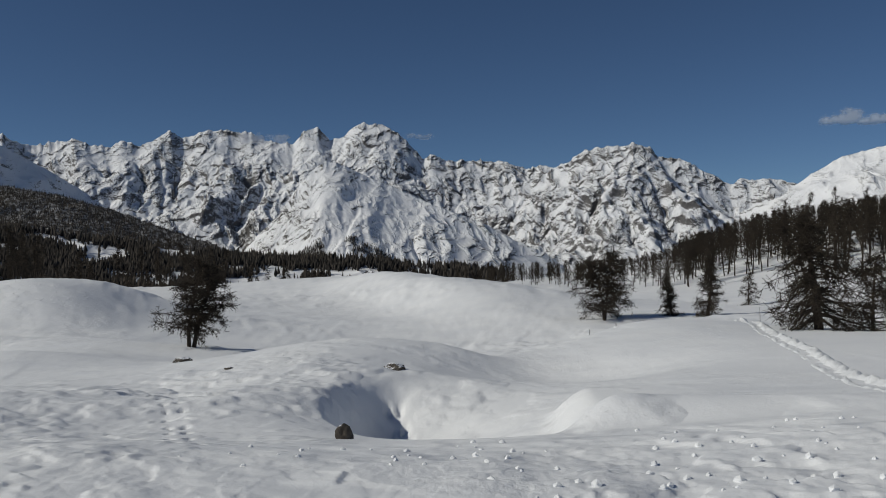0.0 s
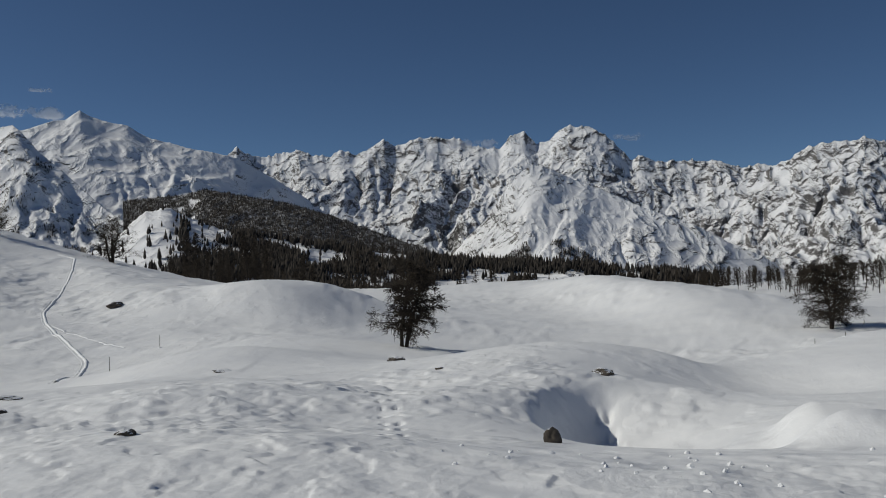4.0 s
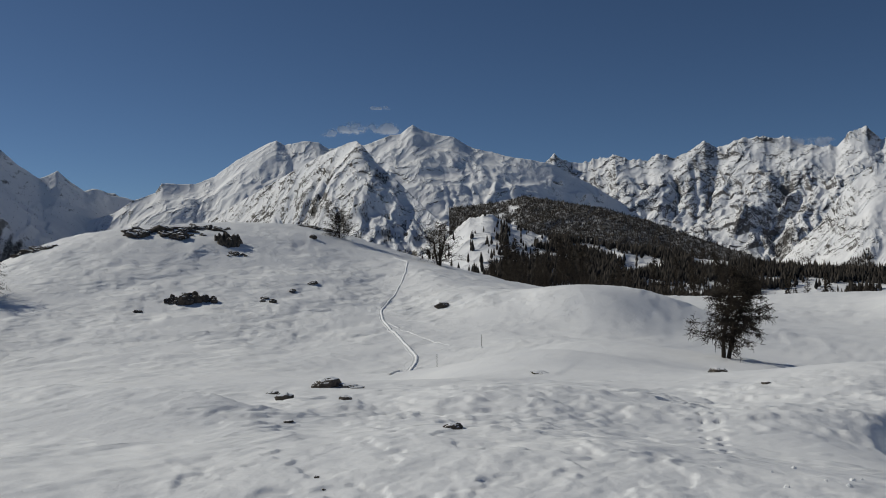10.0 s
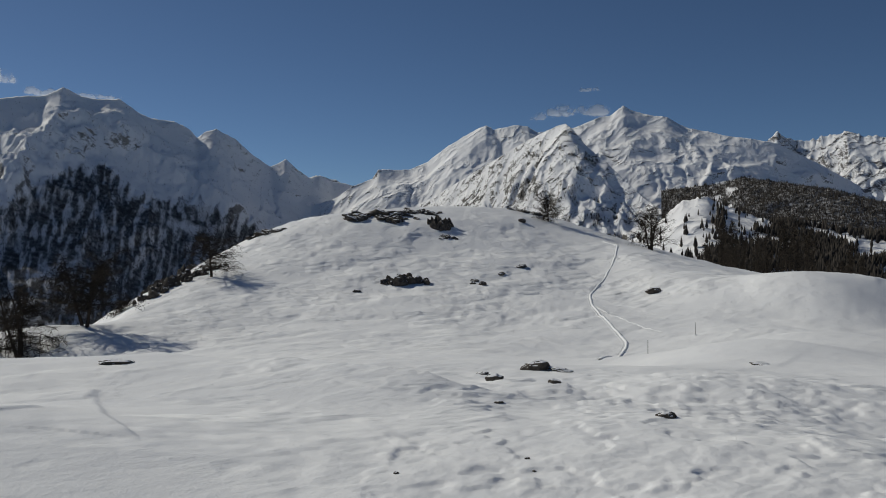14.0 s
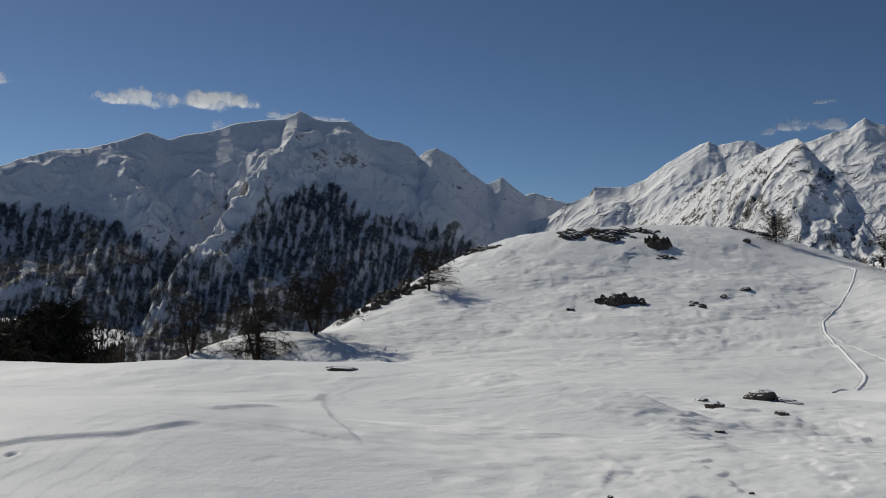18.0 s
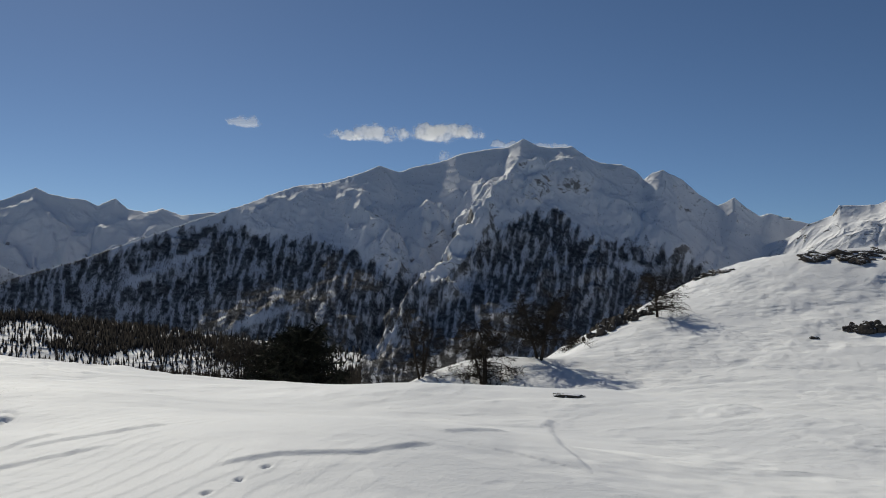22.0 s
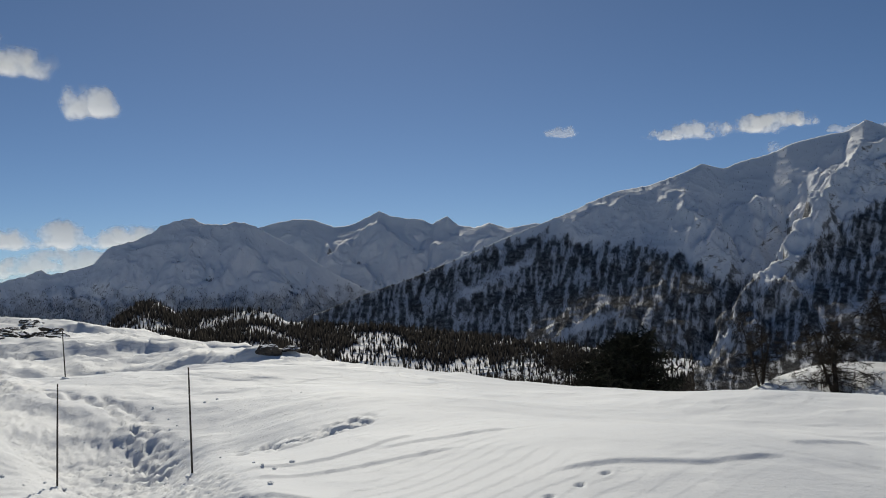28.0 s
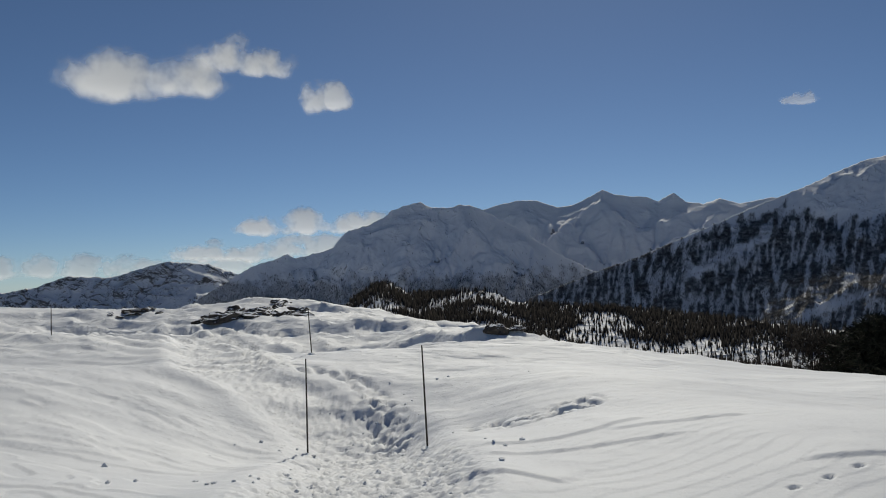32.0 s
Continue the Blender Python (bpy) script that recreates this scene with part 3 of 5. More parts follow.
def massif(name, label, crest, far, slope, foot, material, relief=90.0, grain=400.0, seed=0, stride=0.1, rows=150, shape=1.0, jag=6.0, stretch=0.7, back=0.35, category="mountain", skew=0.0, ribs=0.55, wash=0.0, ends=None, ridges=()):
    """A mountain seen across the valley: its crest by bearing and height in degrees, the crest's distance, the face's slope and foot, gullies cut into the face. ridges: lines down the face by bearing and height in degrees, how steep their sides stand out (below nought: a gully), half width in degrees."""
    crest = sorted(crest)
    if ends and ends[1]:
        crest += [(crest[-1][0] + ends[1] * f, crest[-1][1] - drop) for f, drop in ((0.3, 0.8), (0.6, 1.8), (1.0, 2.6))]
    ca, ce = np.array([c[0] for c in crest]), np.array([c[1] for c in crest])
    turn = np.arange(ca[0], ca[-1] + stride, stride)
    up = np.interp(turn, ca, ce)
    far_a = np.interp(turn, (ca[0], ca[-1]), far if isinstance(far, tuple) else (far, far))
    rim = far_a + 0.025 * far_a * fbm(turn * 0.12, turn * 0 + seed, 2, seed + 3)
    sharp = EYE + rim * np.tan(np.radians(up)) + jag * (ridged(turn * 1.6, turn * 0 + 0.37, 5, seed + 7) - 0.35)

    def soft(a, width):
        n = max(1, int(3 * width / stride))
        k = np.exp(-0.5 * (np.arange(-n, n + 1) * stride / width) ** 2)
        return np.convolve(np.pad(a, n, mode="edge"), k / k.sum(), mode="valid")

    s = np.concatenate([np.linspace(0, 1, rows), 1 + np.linspace(0, back, 14)[1:]])
    S, A = np.meshgrid(s, np.radians(turn), indexing="ij")
    # the crest's teeth melt into broader forms further down
    levels = [soft(sharp, w) for w in (4.0, 1.6, 0.6, 0.22)] + [sharp]
    place = np.interp(S, (0, 0.55, 0.8, 0.93, 1.0), range(5))
    lev = np.clip(np.floor(place), 0, 3).astype(int)
    frac = np.clip(place - lev, 0, 1)
    cols = np.broadcast_to(np.arange(len(turn)), S.shape)
    stack = np.array(levels)
    top = stack[lev, cols] * (1 - frac) + stack[lev + 1, cols] * frac
    base = np.minimum(foot, levels[0] - 20)
    near_a = rim - soft(np.maximum(sharp - base, 20), 4.0) / math.tan(radians(slope))
    R = near_a + (rim - near_a) * S
    X, Y = -R * np.sin(A), R * np.cos(A)
    side, down = A * rim / grain, R / grain
    wob = fbm(side * 0.5, down * 0.5, 4, seed + 51)
    # broad spurs, and ribs and gullies that branch off them in all ways
    spur = 1 - ridged(side * 0.42 + 0.4 * wob + 0.45 * skew * down, 0.42 * stretch * down + 0.3 * wob, 5, seed + 21, 0.5)
    rib = 1 - ridged(side * 1.0 + 0.7 * wob + skew * down, 0.85 * down - 0.5 * wob, 6, seed, 0.55)
    swell = fbm(side * 0.5, down * 0.5, 3, seed + 33)
    hold = np.clip((levels[0] - base) / 350.0, 0.2, 1.2)
    depth = np.clip(S * 3, 0, 1) * (1 - np.clip(S, 0, 1) ** 6)
    body = np.where(S <= 1, base + (top - base) * np.clip(S, 0, 1) ** shape, top - (S - 1) * (rim - near_a) * 0.9)
    Z = body - relief * hold * depth * (0.85 * spur + ribs * rib) + relief * 0.5 * hold * swell * depth * (1 - np.clip(S, 0, 1)) + relief * 0.25 * hold * depth
    E0, bear = np.degrees(np.arctan2(body - EYE, R)), np.degrees(A)
    wa, we = fbm(bear * 0.8, E0 * 0.8, 4, seed + 91), fbm(bear * 0.8, E0 * 0.8, 4, seed + 97)
    for line, high, half in ridges:
        d, w = along(bear + 0.55 * half * wa, E0 + 0.55 * half * we, line)
        total = sum(math.dist(a, b) for a, b in zip(line, line[1:]))
        Z = Z + high * radians(half) * rim * np.clip(1 - d / half, 0, 1) ** 1.25 * (1 - step(0.75 * total, total, w)) * (1 - np.clip(S, 0, 1) ** 4)
    if wash:
        Z[:rows] = erode(Z[:rows], float(np.mean(np.hypot(np.diff(X[:rows], axis=0), np.diff(Y[:rows], axis=0)))), float(np.mean(rim)) * radians(stride), wash, seed)
    ob = sheet(name, X, Y, Z, material)
    tagged(ob, label, category, kind="structure")
    return X, Y, Z, S, np.degrees(A), spur, np.degrees(np.arctan2(Z, R)), ob.data


def wood(name, label, face, count, tall, want, seed=1, wide=0.17, tone=None, plain=True, brush=0.0):
    """Countless far trees on a face, where want() lets them grow."""
    rng = np.random.default_rng(seed)
    X, Y, Z, S, A, spur, up, slope_mesh = face
    w = want(X, Y, Z, S, A, spur, up)
    # the slope darkens where trees grow: undergrowth plus painted tree shade
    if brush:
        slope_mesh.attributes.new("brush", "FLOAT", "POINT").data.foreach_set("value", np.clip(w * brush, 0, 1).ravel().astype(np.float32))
    w = w[:-1, :-1]
    area = np.abs((X[1:, :-1] - X[:-1, :-1]) * (Y[:-1, 1:] - Y[:-1, :-1]) - (Y[1:, :-1] - Y[:-1, :-1]) * (X[:-1, 1:] - X[:-1, :-1]))
    p = (np.clip(w, 0, None) * area).ravel()
    pick = rng.choice(p.size, count, p=p / p.sum())
    i, j = np.unravel_index(pick, w.shape)
    u, v = rng.random(count), rng.random(count)

    def mixed(G):
        return (G[i, j] * (1 - u) + G[i + 1, j] * u) * (1 - v) + (G[i, j + 1] * (1 - u) + G[i + 1, j + 1] * u) * v

    px, py, pz = mixed(X), mixed(Y), mixed(Z)
    h = tall * rng.uniform(0.55, 1.25, count)
    rad = h * wide * rng.uniform(0.7, 1.3, count)
    spin = rng.uniform(0, 6.28, count)
    n = 3 if plain else 5
    vs = []
    for lift, f in (((0.0, 1.0),) if plain else ((-0.08, 0.2), (0.2, 1.0))):
        for q in range(n):
            a = spin + q * 2 * math.pi / n
            vs.append(np.stack([px + np.cos(a) * rad * f, py + np.sin(a) * rad * f, pz + h * lift], -1))
    vs.append(np.stack([px + rad * 0.2 * np.cos(spin), py, pz + h], -1))
    co = np.stack(vs, 1).reshape(-1, 3)
    m = len(vs)
    tri = []
    for q in range(n):
        k = (q + 1) % n
        tri += [(m - 1 - n + q, m - 1 - n + k, m - 1)]
        if not plain:
            tri += [(q, k, n + k), (q, n + k, n + q)]
    f = ((np.arange(count) * m)[:, None, None] + np.array(tri)[None]).reshape(-1, 3)
    me = bpy.data.meshes.new(name)
    me.vertices.add(len(co))
    me.vertices.foreach_set("co", co.ravel())
    me.loops.add(f.size)
    me.loops.foreach_set("vertex_index", f.ravel())
    me.polygons.add(len(f))
    me.polygons.foreach_set("loop_start", np.arange(len(f)) * 3)
    me.update(calc_edges=True)
    me.materials.append(tone or FARWOOD)
    return tagged(new(name, me), label, "forest", kind="stuff")


main_face = massif("mountain_main", "far jagged snow-covered massif with dark rock faces",
                   ((-9.2, 4.6), (-8, 4.9), (-6.9, 5.3), (-5.5, 5.1), (-4, 5.6), (-2.2, 5.7), (-0.3, 5.7), (0.5, 6.2), (1.2, 5.9), (1.7, 6.4), (2.3, 7.1), (3, 7.7), (4.1, 8.1), (5.2, 8.2), (5.8, 7.9), (6.4, 7.4), (7.3, 7.1), (7.7, 7.6), (8.2, 8), (9.1, 7.6), (9.7, 6.9), (11.2, 7), (12.6, 7.6), (14.8, 7.7), (16.6, 7.2), (17.4, 7.6), (18.3, 7), (19.2, 6.6), (20.1, 6.9), (20.9, 6.5), (22.2, 6.6), (22.9, 6.9), (25, 6.5), (26.1, 6.6), (26.8, 7.1), (27.4, 6.6), (28.5, 5.5)),
                   4400, 34, -240, ALP_ROCKY, relief=80, grain=230, seed=3, jag=22, rows=240, skew=0.25, ribs=0.5, stride=0.085, wash=1.0,
                   ridges=((((5.2, 8.1), (6, 7), (7.9, 5.8), (9.6, 4.4)), 0.42, 1.3), (((11.2, 6.8), (9.7, 5), (11.2, 3.6), (12, 1)), 0.45, 1.3), (((15.2, 7.3), (14.1, 5.4), (15.6, 4), (14.9, 1.8)), 0.42, 1.4),
                           (((17.4, 7.5), (19, 5.8), (20.1, 4.4), (19.4, 2.9)), 0.39, 1.3), (((22.9, 6.8), (21.9, 5.2), (22.6, 4)), 0.39, 1.1), (((1.4, 6.3), (0.4, 5), (-1.4, 3.8), (-3.4, 2.6)), 0.39, 1.2), (((-4, 5.5), (-5.2, 4), (-5.8, 2.6)), 0.39, 1.1),
                           (((13.2, 7), (12.6, 5.2), (13.4, 3), (12.9, 1)), -0.55, 1.0), (((17, 6.8), (17.2, 4.8), (17.6, 2.8)), -0.47, 1.0)))
spur_face = massif("mountain_spur", "smooth white snow spur running down into the valley",
                   ((-8, -1.4), (-6.8, -0.5), (-5, 0.3), (-2.8, 1.5), (0.5, 2.8), (3.1, 4), (5.3, 4.9), (6.4, 5.5), (7.6, 5.8), (8.6, 5.1), (9.6, 3.9), (10.6, 2.4), (12.2, 0.8), (13.4, -0.6), (14.2, -2)),
                   3400, 30, -190, ALP_SNOWY, relief=26, grain=260, seed=17, jag=6, rows=160, skew=0.5, ribs=0.5, wash=0.25,
                   ridges=((((6.4, 5.2), (7.4, 3.5), (8.2, 1.8), (9.2, 0.2)), 0.45, 1.2), (((4.2, 4.2), (4.6, 2.6), (5.6, 1)), 0.34, 1.2), (((2.6, 3.2), (0.5, 2.2), (-2.6, 0.8), (-5.2, -0.4)), -0.45, 0.6), (((1.2, 2.4), (1.4, 1.2), (0.8, 0)), 0.34, 0.9)))
saddle_face = massif("mountain_saddle", "far snowy mountain with rocky summit ridge",
                     ((-22.9, 3.3), (-22.1, 3.6), (-20.7, 4), (-19.9, 3.8), (-19.1, 4), (-18.6, 3.7), (-18, 3.8), (-17.3, 4.4), (-16.7, 4.6), (-15.4, 5.4), (-14, 5.6), (-13.5, 6.2), (-12.5, 6.5), (-11.6, 6.3), (-10.2, 6.3), (-9.1, 6), (-8.4, 5.5), (-7.3, 5), (-6, 4.3), (-4, 4)),
                     4200, 34, -200, ALP_ROCKY, ends=(0, 6), relief=85, grain=260, seed=29, jag=18, skew=-0.2, ribs=0.5, wash=1.0, rows=200,
                     ridges=((((-12.6, 6.4), (-11.6, 4.8), (-10.8, 3.1), (-10.4, 0.5)), 0.44, 1.5), (((-9.1, 5.8), (-6.9, 3.9), (-5.4, 2.5), (-4.3, 1.4)), 0.44, 1.3), (((-14, 5.5), (-14.7, 4), (-16.3, 2.2), (-17.9, 1.2)), 0.44, 1.3), (((-12.3, 4.1), (-13.3, 2.3), (-14.6, 0.4)), 0.45, 1.0), (((-20.8, 3.9), (-20.2, 2.6), (-20.8, 1.4)), 0.36, 0.9)))
east_face = massif("mountain_east", "broad snowy mountain with banded grey rock", ((-46, 4), (-36, 5.4)) + ((-27.2, 5.6), (-24.8, 5.1), (-22.9, 4), (-21.3, 2.8), (-18.6, 1.8)),
                   2900, 22, -120, ALP_SNOWY, relief=70, grain=300, seed=31, jag=6)
peak_face = massif("mountain_white", "bright white snow peak with broad smooth flanks",
                   ((12.8, -0.8), (14.6, 0), (17, 1.1), (19.5, 2.4), (21.1, 3.1), (22.5, 3.8), (23.6, 4.5), (24.7, 5.2), (26, 5.9), (26.9, 6.4), (28.2, 6.7), (30, 7), (31, 7.3), (32, 7.5), (32.7, 7.8), (33.5, 8.3), (34.4, 8.4), (35.5, 8.7), (36.2, 9.1), (37, 8.5), (37.7, 8.4), (39.2, 7.8), (41.7, 7.5), (42.4, 7.9), (43.2, 8), (44.6, 7.7), (45.1, 8), (45.6, 7.8), (46.7, 7.2), (47.7, 6.6), (49, 5.6), (50.2, 5.1), (52.2, 5.1), (52.6, 4.5), (53.9, 4), (55, 3.2), (56.2, 2.8)),
                   4000, 30, -150, ALP_SMOOTH, relief=50, grain=300, seed=43, ends=(0, 5), jag=4, rows=190, skew=0.6, ribs=0.45, wash=0.6,
                   ridges=((((37, 8.5), (37.4, 7.6), (38.1, 6.5)), 0.48, 0.8), (((32.7, 7.7), (32.2, 6.2), (29.5, 4.7), (27.7, 3.9)), 0.28, 1.4), (((45.1, 7.9), (46.1, 6.4), (47.3, 4.9), (48.7, 3.5)), 0.43, 1.5), (((47.7, 6.6), (49.4, 5.2), (51, 3.8), (52, 2.5)), 0.40, 1.3), (((52.2, 5), (53, 3.6), (53.8, 2.4)), 0.34, 1.0),
                           (((34.4, 8), (33.6, 6.8), (31.5, 5.6)), -0.21, 1.2), (((43.4, 7.6), (44, 6.4), (45, 5.4)), -0.50, 1.0)))
front_face = massif("mountain_front", "white snowy foremost ridge with scattered rock ribs",
                    ((31.6, 0.6), (33.3, 2), (34.6, 2.9), (35.5, 3.7), (37, 5.2), (38.5, 6.5), (39.4, 7.6), (39.9, 8), (40.6, 7.8), (41.7, 7.3), (43.2, 6.5), (44.9, 5.5), (46.7, 4.4), (48.4, 3.4), (50, 2.5), (52.4, 1.4)),
                    (2500, 3900), 29, -150, ALP_SNOWY, relief=36, grain=230, seed=47, jag=4, rows=190, skew=0.8, ribs=0.55, wash=1.0,
                    ridges=((((39.9, 7.9), (40.6, 6.1), (41.7, 4.6), (43.2, 3.2)), 0.42, 1.3), (((39.4, 7.4), (38.5, 5.8), (37.4, 4.3), (37, 2.6)), 0.42, 1.2), (((41.7, 7.3), (43.2, 5.7), (44.6, 4.2), (46, 2.8)), 0.42, 1.2), (((38.8, 6), (39.6, 4.4), (40.6, 2.8)), 0.42, 1.0), (((44.4, 5.6), (45.8, 4.2), (47.4, 3)), 0.42, 1.0)))
shoulder_face = massif("mountain_shoulder", "dark wooded shoulder below the snow peak", ((12.6, -0.6), (15, 0.5), (17.8, 1.5), (20.7, 2.6), (23.6, 3.5), (26.6, 4), (28.8, 4.4), (30.3, 4), (32.5, 3.8), (33.7, 3.6)),
                       (1900, 2300), 17, -150, ALP_WOOD, relief=40, grain=260, seed=53, jag=4)
mid_face = massif("hill_wooded", "larch-covered snowy hill across the hollow", ((-4, -1.6), (0, -1.3), (4, -0.9), (8, -0.6), (12.5, -0.4), (16, 0.0), (22, 0.8), (27, 1.6), (29, 2.2), (31, 3.2), (32.5, 3.0), (34, 1.6), (36, 0.3), (39, -0.8)),
                  (800, 900), 11, -62, ALP_WOOD, relief=18, grain=90, seed=59, jag=3, category="hill")
dark_face = massif("mountain_dark", "great shaded mountain with snowy upper bowls and forest below",
                   ((53.6, 3.9), (54.4, 4.2), (55.3, 4.3), (56, 4.7), (56.7, 4.5), (57.4, 5), (58.2, 5.7), (59.2, 5.2), (60.3, 5.9), (61.4, 6.9), (62.6, 7.5), (63.3, 7.3), (63.8, 6.9), (64.2, 7.4), (65.2, 7.9), (66.6, 8), (67.4, 8.4), (68.4, 9.1), (69.7, 9), (70.6, 9.1), (71.6, 9.6), (72.7, 9), (73.8, 8.9), (75.6, 8.6), (77.1, 8), (78.6, 7.7), (79.8, 7.3), (81.1, 7.7), (82.5, 7.1), (84.3, 6.5), (86.4, 6.2), (88.1, 5.6), (89.4, 5), (91.1, 4.4), (93, 3.7), (95.7, 2.6), (97.4, 1.9), (99.6, 1), (101.8, 0.3), (104.8, -0.8), (107, -1.6)),
                   (4300, 2700), 28, -310, ALP_SHADE, relief=26, grain=260, seed=61, jag=5, rows=270, shape=1.45, skew=-0.35, ribs=0.5, wash=0.6, stride=0.09,
                   ridges=((((67.4, 7.9), (69.6, 7.6), (71.1, 7.3), (72.2, 6.7), (73.2, 5.9), (73.7, 4.8), (75.1, 2.9), (77, 0.8), (78.6, -1), (80.2, -3), (82.3, -5.3)), 1.0, 1.9),
                           (((71.1, 7.1), (70.9, 4.7), (69.5, 2.3), (67.6, 0.1), (66.5, -1.6)), 0.21, 3.2),
                           (((75.9, 4.4), (76.3, 2.9), (77.9, 1), (79.2, -0.8), (81, -2.8), (83, -5.2)), -0.8, 1.9),
                           (((89.8, 4.9), (87.4, 5.4), (84.3, 6), (83.2, 5.9), (82.3, 5.1), (81.4, 3.7), (79.9, 1.8), (78.4, -0.2)), 0.9, 1.5),
                           (((85.6, 5.6), (85.2, 3.6), (84.2, 1.6), (83.4, -0.6)), 0.36, 1.2), (((87.6, 5), (87.2, 3.2), (86.6, 1)), 0.32, 1.2),
                           (((79.1, 4.6), (78, 5.1), (76.7, 4.8), (75.2, 4.5)), 0.6, 0.8), (((78, 5), (78.1, 2.8), (77.4, 1.7)), 0.6, 0.8),
                           (((67, 6.8), (65.1, 5), (63.2, 3.7), (61.4, 2.2), (59.5, 1.1)), 0.6, 1.4), (((62.7, 7.2), (62.2, 5.2), (60.7, 3.3), (59.2, 2.3), (58.1, 1.3)), 0.6, 1.3), (((58.2, 5.5), (57.4, 3.9), (56.3, 2.5), (55.3, 1.8)), 0.6, 1.0),
                           (((93.1, -4.3), (91.5, -3.5), (89.9, -2.6), (87.2, -1.6), (85.4, -2.2), (83.6, -3.6)), 0.34, 1.5), (((89.4, 4.8), (91, 3.1), (92.9, 1.7), (95.4, 0.2), (97.5, -1)), 0.29, 1.6)))
end_face = massif("mountain_valley_end", "distant blue peaks closing the valley", ((54, 3.8), (55, 4.4), (56.3, 4.7), (57.1, 4.4), (58, 4)),
                  4700, 35, -150, ALP_ROCKY, relief=90, grain=300, seed=71, jag=10, rows=80)
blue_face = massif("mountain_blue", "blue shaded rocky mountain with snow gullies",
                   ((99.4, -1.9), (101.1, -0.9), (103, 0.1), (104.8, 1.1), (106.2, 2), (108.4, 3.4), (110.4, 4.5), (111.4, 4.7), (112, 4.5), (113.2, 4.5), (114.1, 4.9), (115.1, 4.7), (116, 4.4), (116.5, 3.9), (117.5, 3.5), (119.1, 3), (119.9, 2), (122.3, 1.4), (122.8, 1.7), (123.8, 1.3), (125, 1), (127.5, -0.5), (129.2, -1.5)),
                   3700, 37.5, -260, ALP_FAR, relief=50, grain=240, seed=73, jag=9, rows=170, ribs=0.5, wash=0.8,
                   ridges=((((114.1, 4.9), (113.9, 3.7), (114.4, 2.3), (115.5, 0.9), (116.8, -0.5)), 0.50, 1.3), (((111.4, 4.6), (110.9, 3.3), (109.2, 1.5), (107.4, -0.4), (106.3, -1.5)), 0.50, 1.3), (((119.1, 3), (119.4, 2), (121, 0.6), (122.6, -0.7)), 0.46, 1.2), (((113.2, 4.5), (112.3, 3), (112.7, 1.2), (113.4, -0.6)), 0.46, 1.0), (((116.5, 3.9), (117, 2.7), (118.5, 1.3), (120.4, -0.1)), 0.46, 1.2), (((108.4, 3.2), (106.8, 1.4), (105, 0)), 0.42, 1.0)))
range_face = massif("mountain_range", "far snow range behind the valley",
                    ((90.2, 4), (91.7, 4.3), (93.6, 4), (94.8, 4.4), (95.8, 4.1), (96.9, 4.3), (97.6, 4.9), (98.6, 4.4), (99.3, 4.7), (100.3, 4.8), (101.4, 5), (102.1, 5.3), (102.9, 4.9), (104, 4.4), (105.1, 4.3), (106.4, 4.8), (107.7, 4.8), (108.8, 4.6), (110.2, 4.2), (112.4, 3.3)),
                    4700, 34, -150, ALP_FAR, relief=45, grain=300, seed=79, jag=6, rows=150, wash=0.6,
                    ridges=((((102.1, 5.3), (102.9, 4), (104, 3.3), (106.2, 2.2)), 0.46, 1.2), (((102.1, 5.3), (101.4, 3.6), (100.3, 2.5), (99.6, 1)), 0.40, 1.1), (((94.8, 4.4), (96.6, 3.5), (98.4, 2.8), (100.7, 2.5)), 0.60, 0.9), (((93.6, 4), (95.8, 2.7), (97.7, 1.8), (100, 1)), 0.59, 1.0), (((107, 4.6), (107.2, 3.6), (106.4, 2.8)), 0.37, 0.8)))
low_face = massif("mountain_low_range", "very distant low blue range under clouds", ((150, -0.5), (145, 0.2)) + ((121, -0.9), (123.9, -0.1), (126, 0.5), (127.8, 1.2), (130.5, 1.4), (133.5, 0.5), (136.1, 0.6), (137.9, -0), (139.8, -0.3)),
                  4500, 30, -300, ALP_ROCKY, relief=90, grain=300, seed=83, jag=10, rows=90)
hill_face = massif("hill_larch", "snowy hill with open larch wood", ((82, -4.7), (86, -4.2), (90, -3.7), (93.7, -3.3), (97.6, -2.8), (101.1, -2.4), (106.3, -2), (108.1, -1.8), (109.2, -1.2), (110.6, -1), (112, -1.1), (113.8, -1.1), (115.1, -1), (116.1, -0.4), (117.1, -0.4), (118.1, -1), (119.1, -1.6), (120.1, -2.3), (121.8, -3)),
                   (560, 760), 8, -75, ALP_WOOD, relief=14, grain=90, seed=89, jag=2, rows=110, category="hill")
back_face = massif("mountain_behind", "plain snowy ridge on the unseen side", ((152, 0), (180, 3), (210, 5), (240, 4), (270, 5), (300, 4), (312, 4)),
                   4000, 28, -200, ALP_SNOWY, relief=80, grain=500, seed=97, stride=0.6, rows=40)

wood("forest_mid", "dark leafless larch forest on the far hill", mid_face, 21000, 7.5, lambda X, Y, Z, S, A, G, E: step(-0.18, 0.12, fbm(X / 60, Y / 60, 3, 5)) * (1 - step(29.2, 30.6, A - 0.8 + 2.6 * fbm(X / 20, Y / 20, 4, 6) + 0.5 * (E - 1))) + 0.02, 3, plain=False, brush=0.6)
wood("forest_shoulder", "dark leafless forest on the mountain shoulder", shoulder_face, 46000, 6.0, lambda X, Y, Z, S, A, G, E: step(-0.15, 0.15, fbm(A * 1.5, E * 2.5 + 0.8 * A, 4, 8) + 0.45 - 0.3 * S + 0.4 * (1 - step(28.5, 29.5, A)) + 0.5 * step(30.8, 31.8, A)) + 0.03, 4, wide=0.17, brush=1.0)
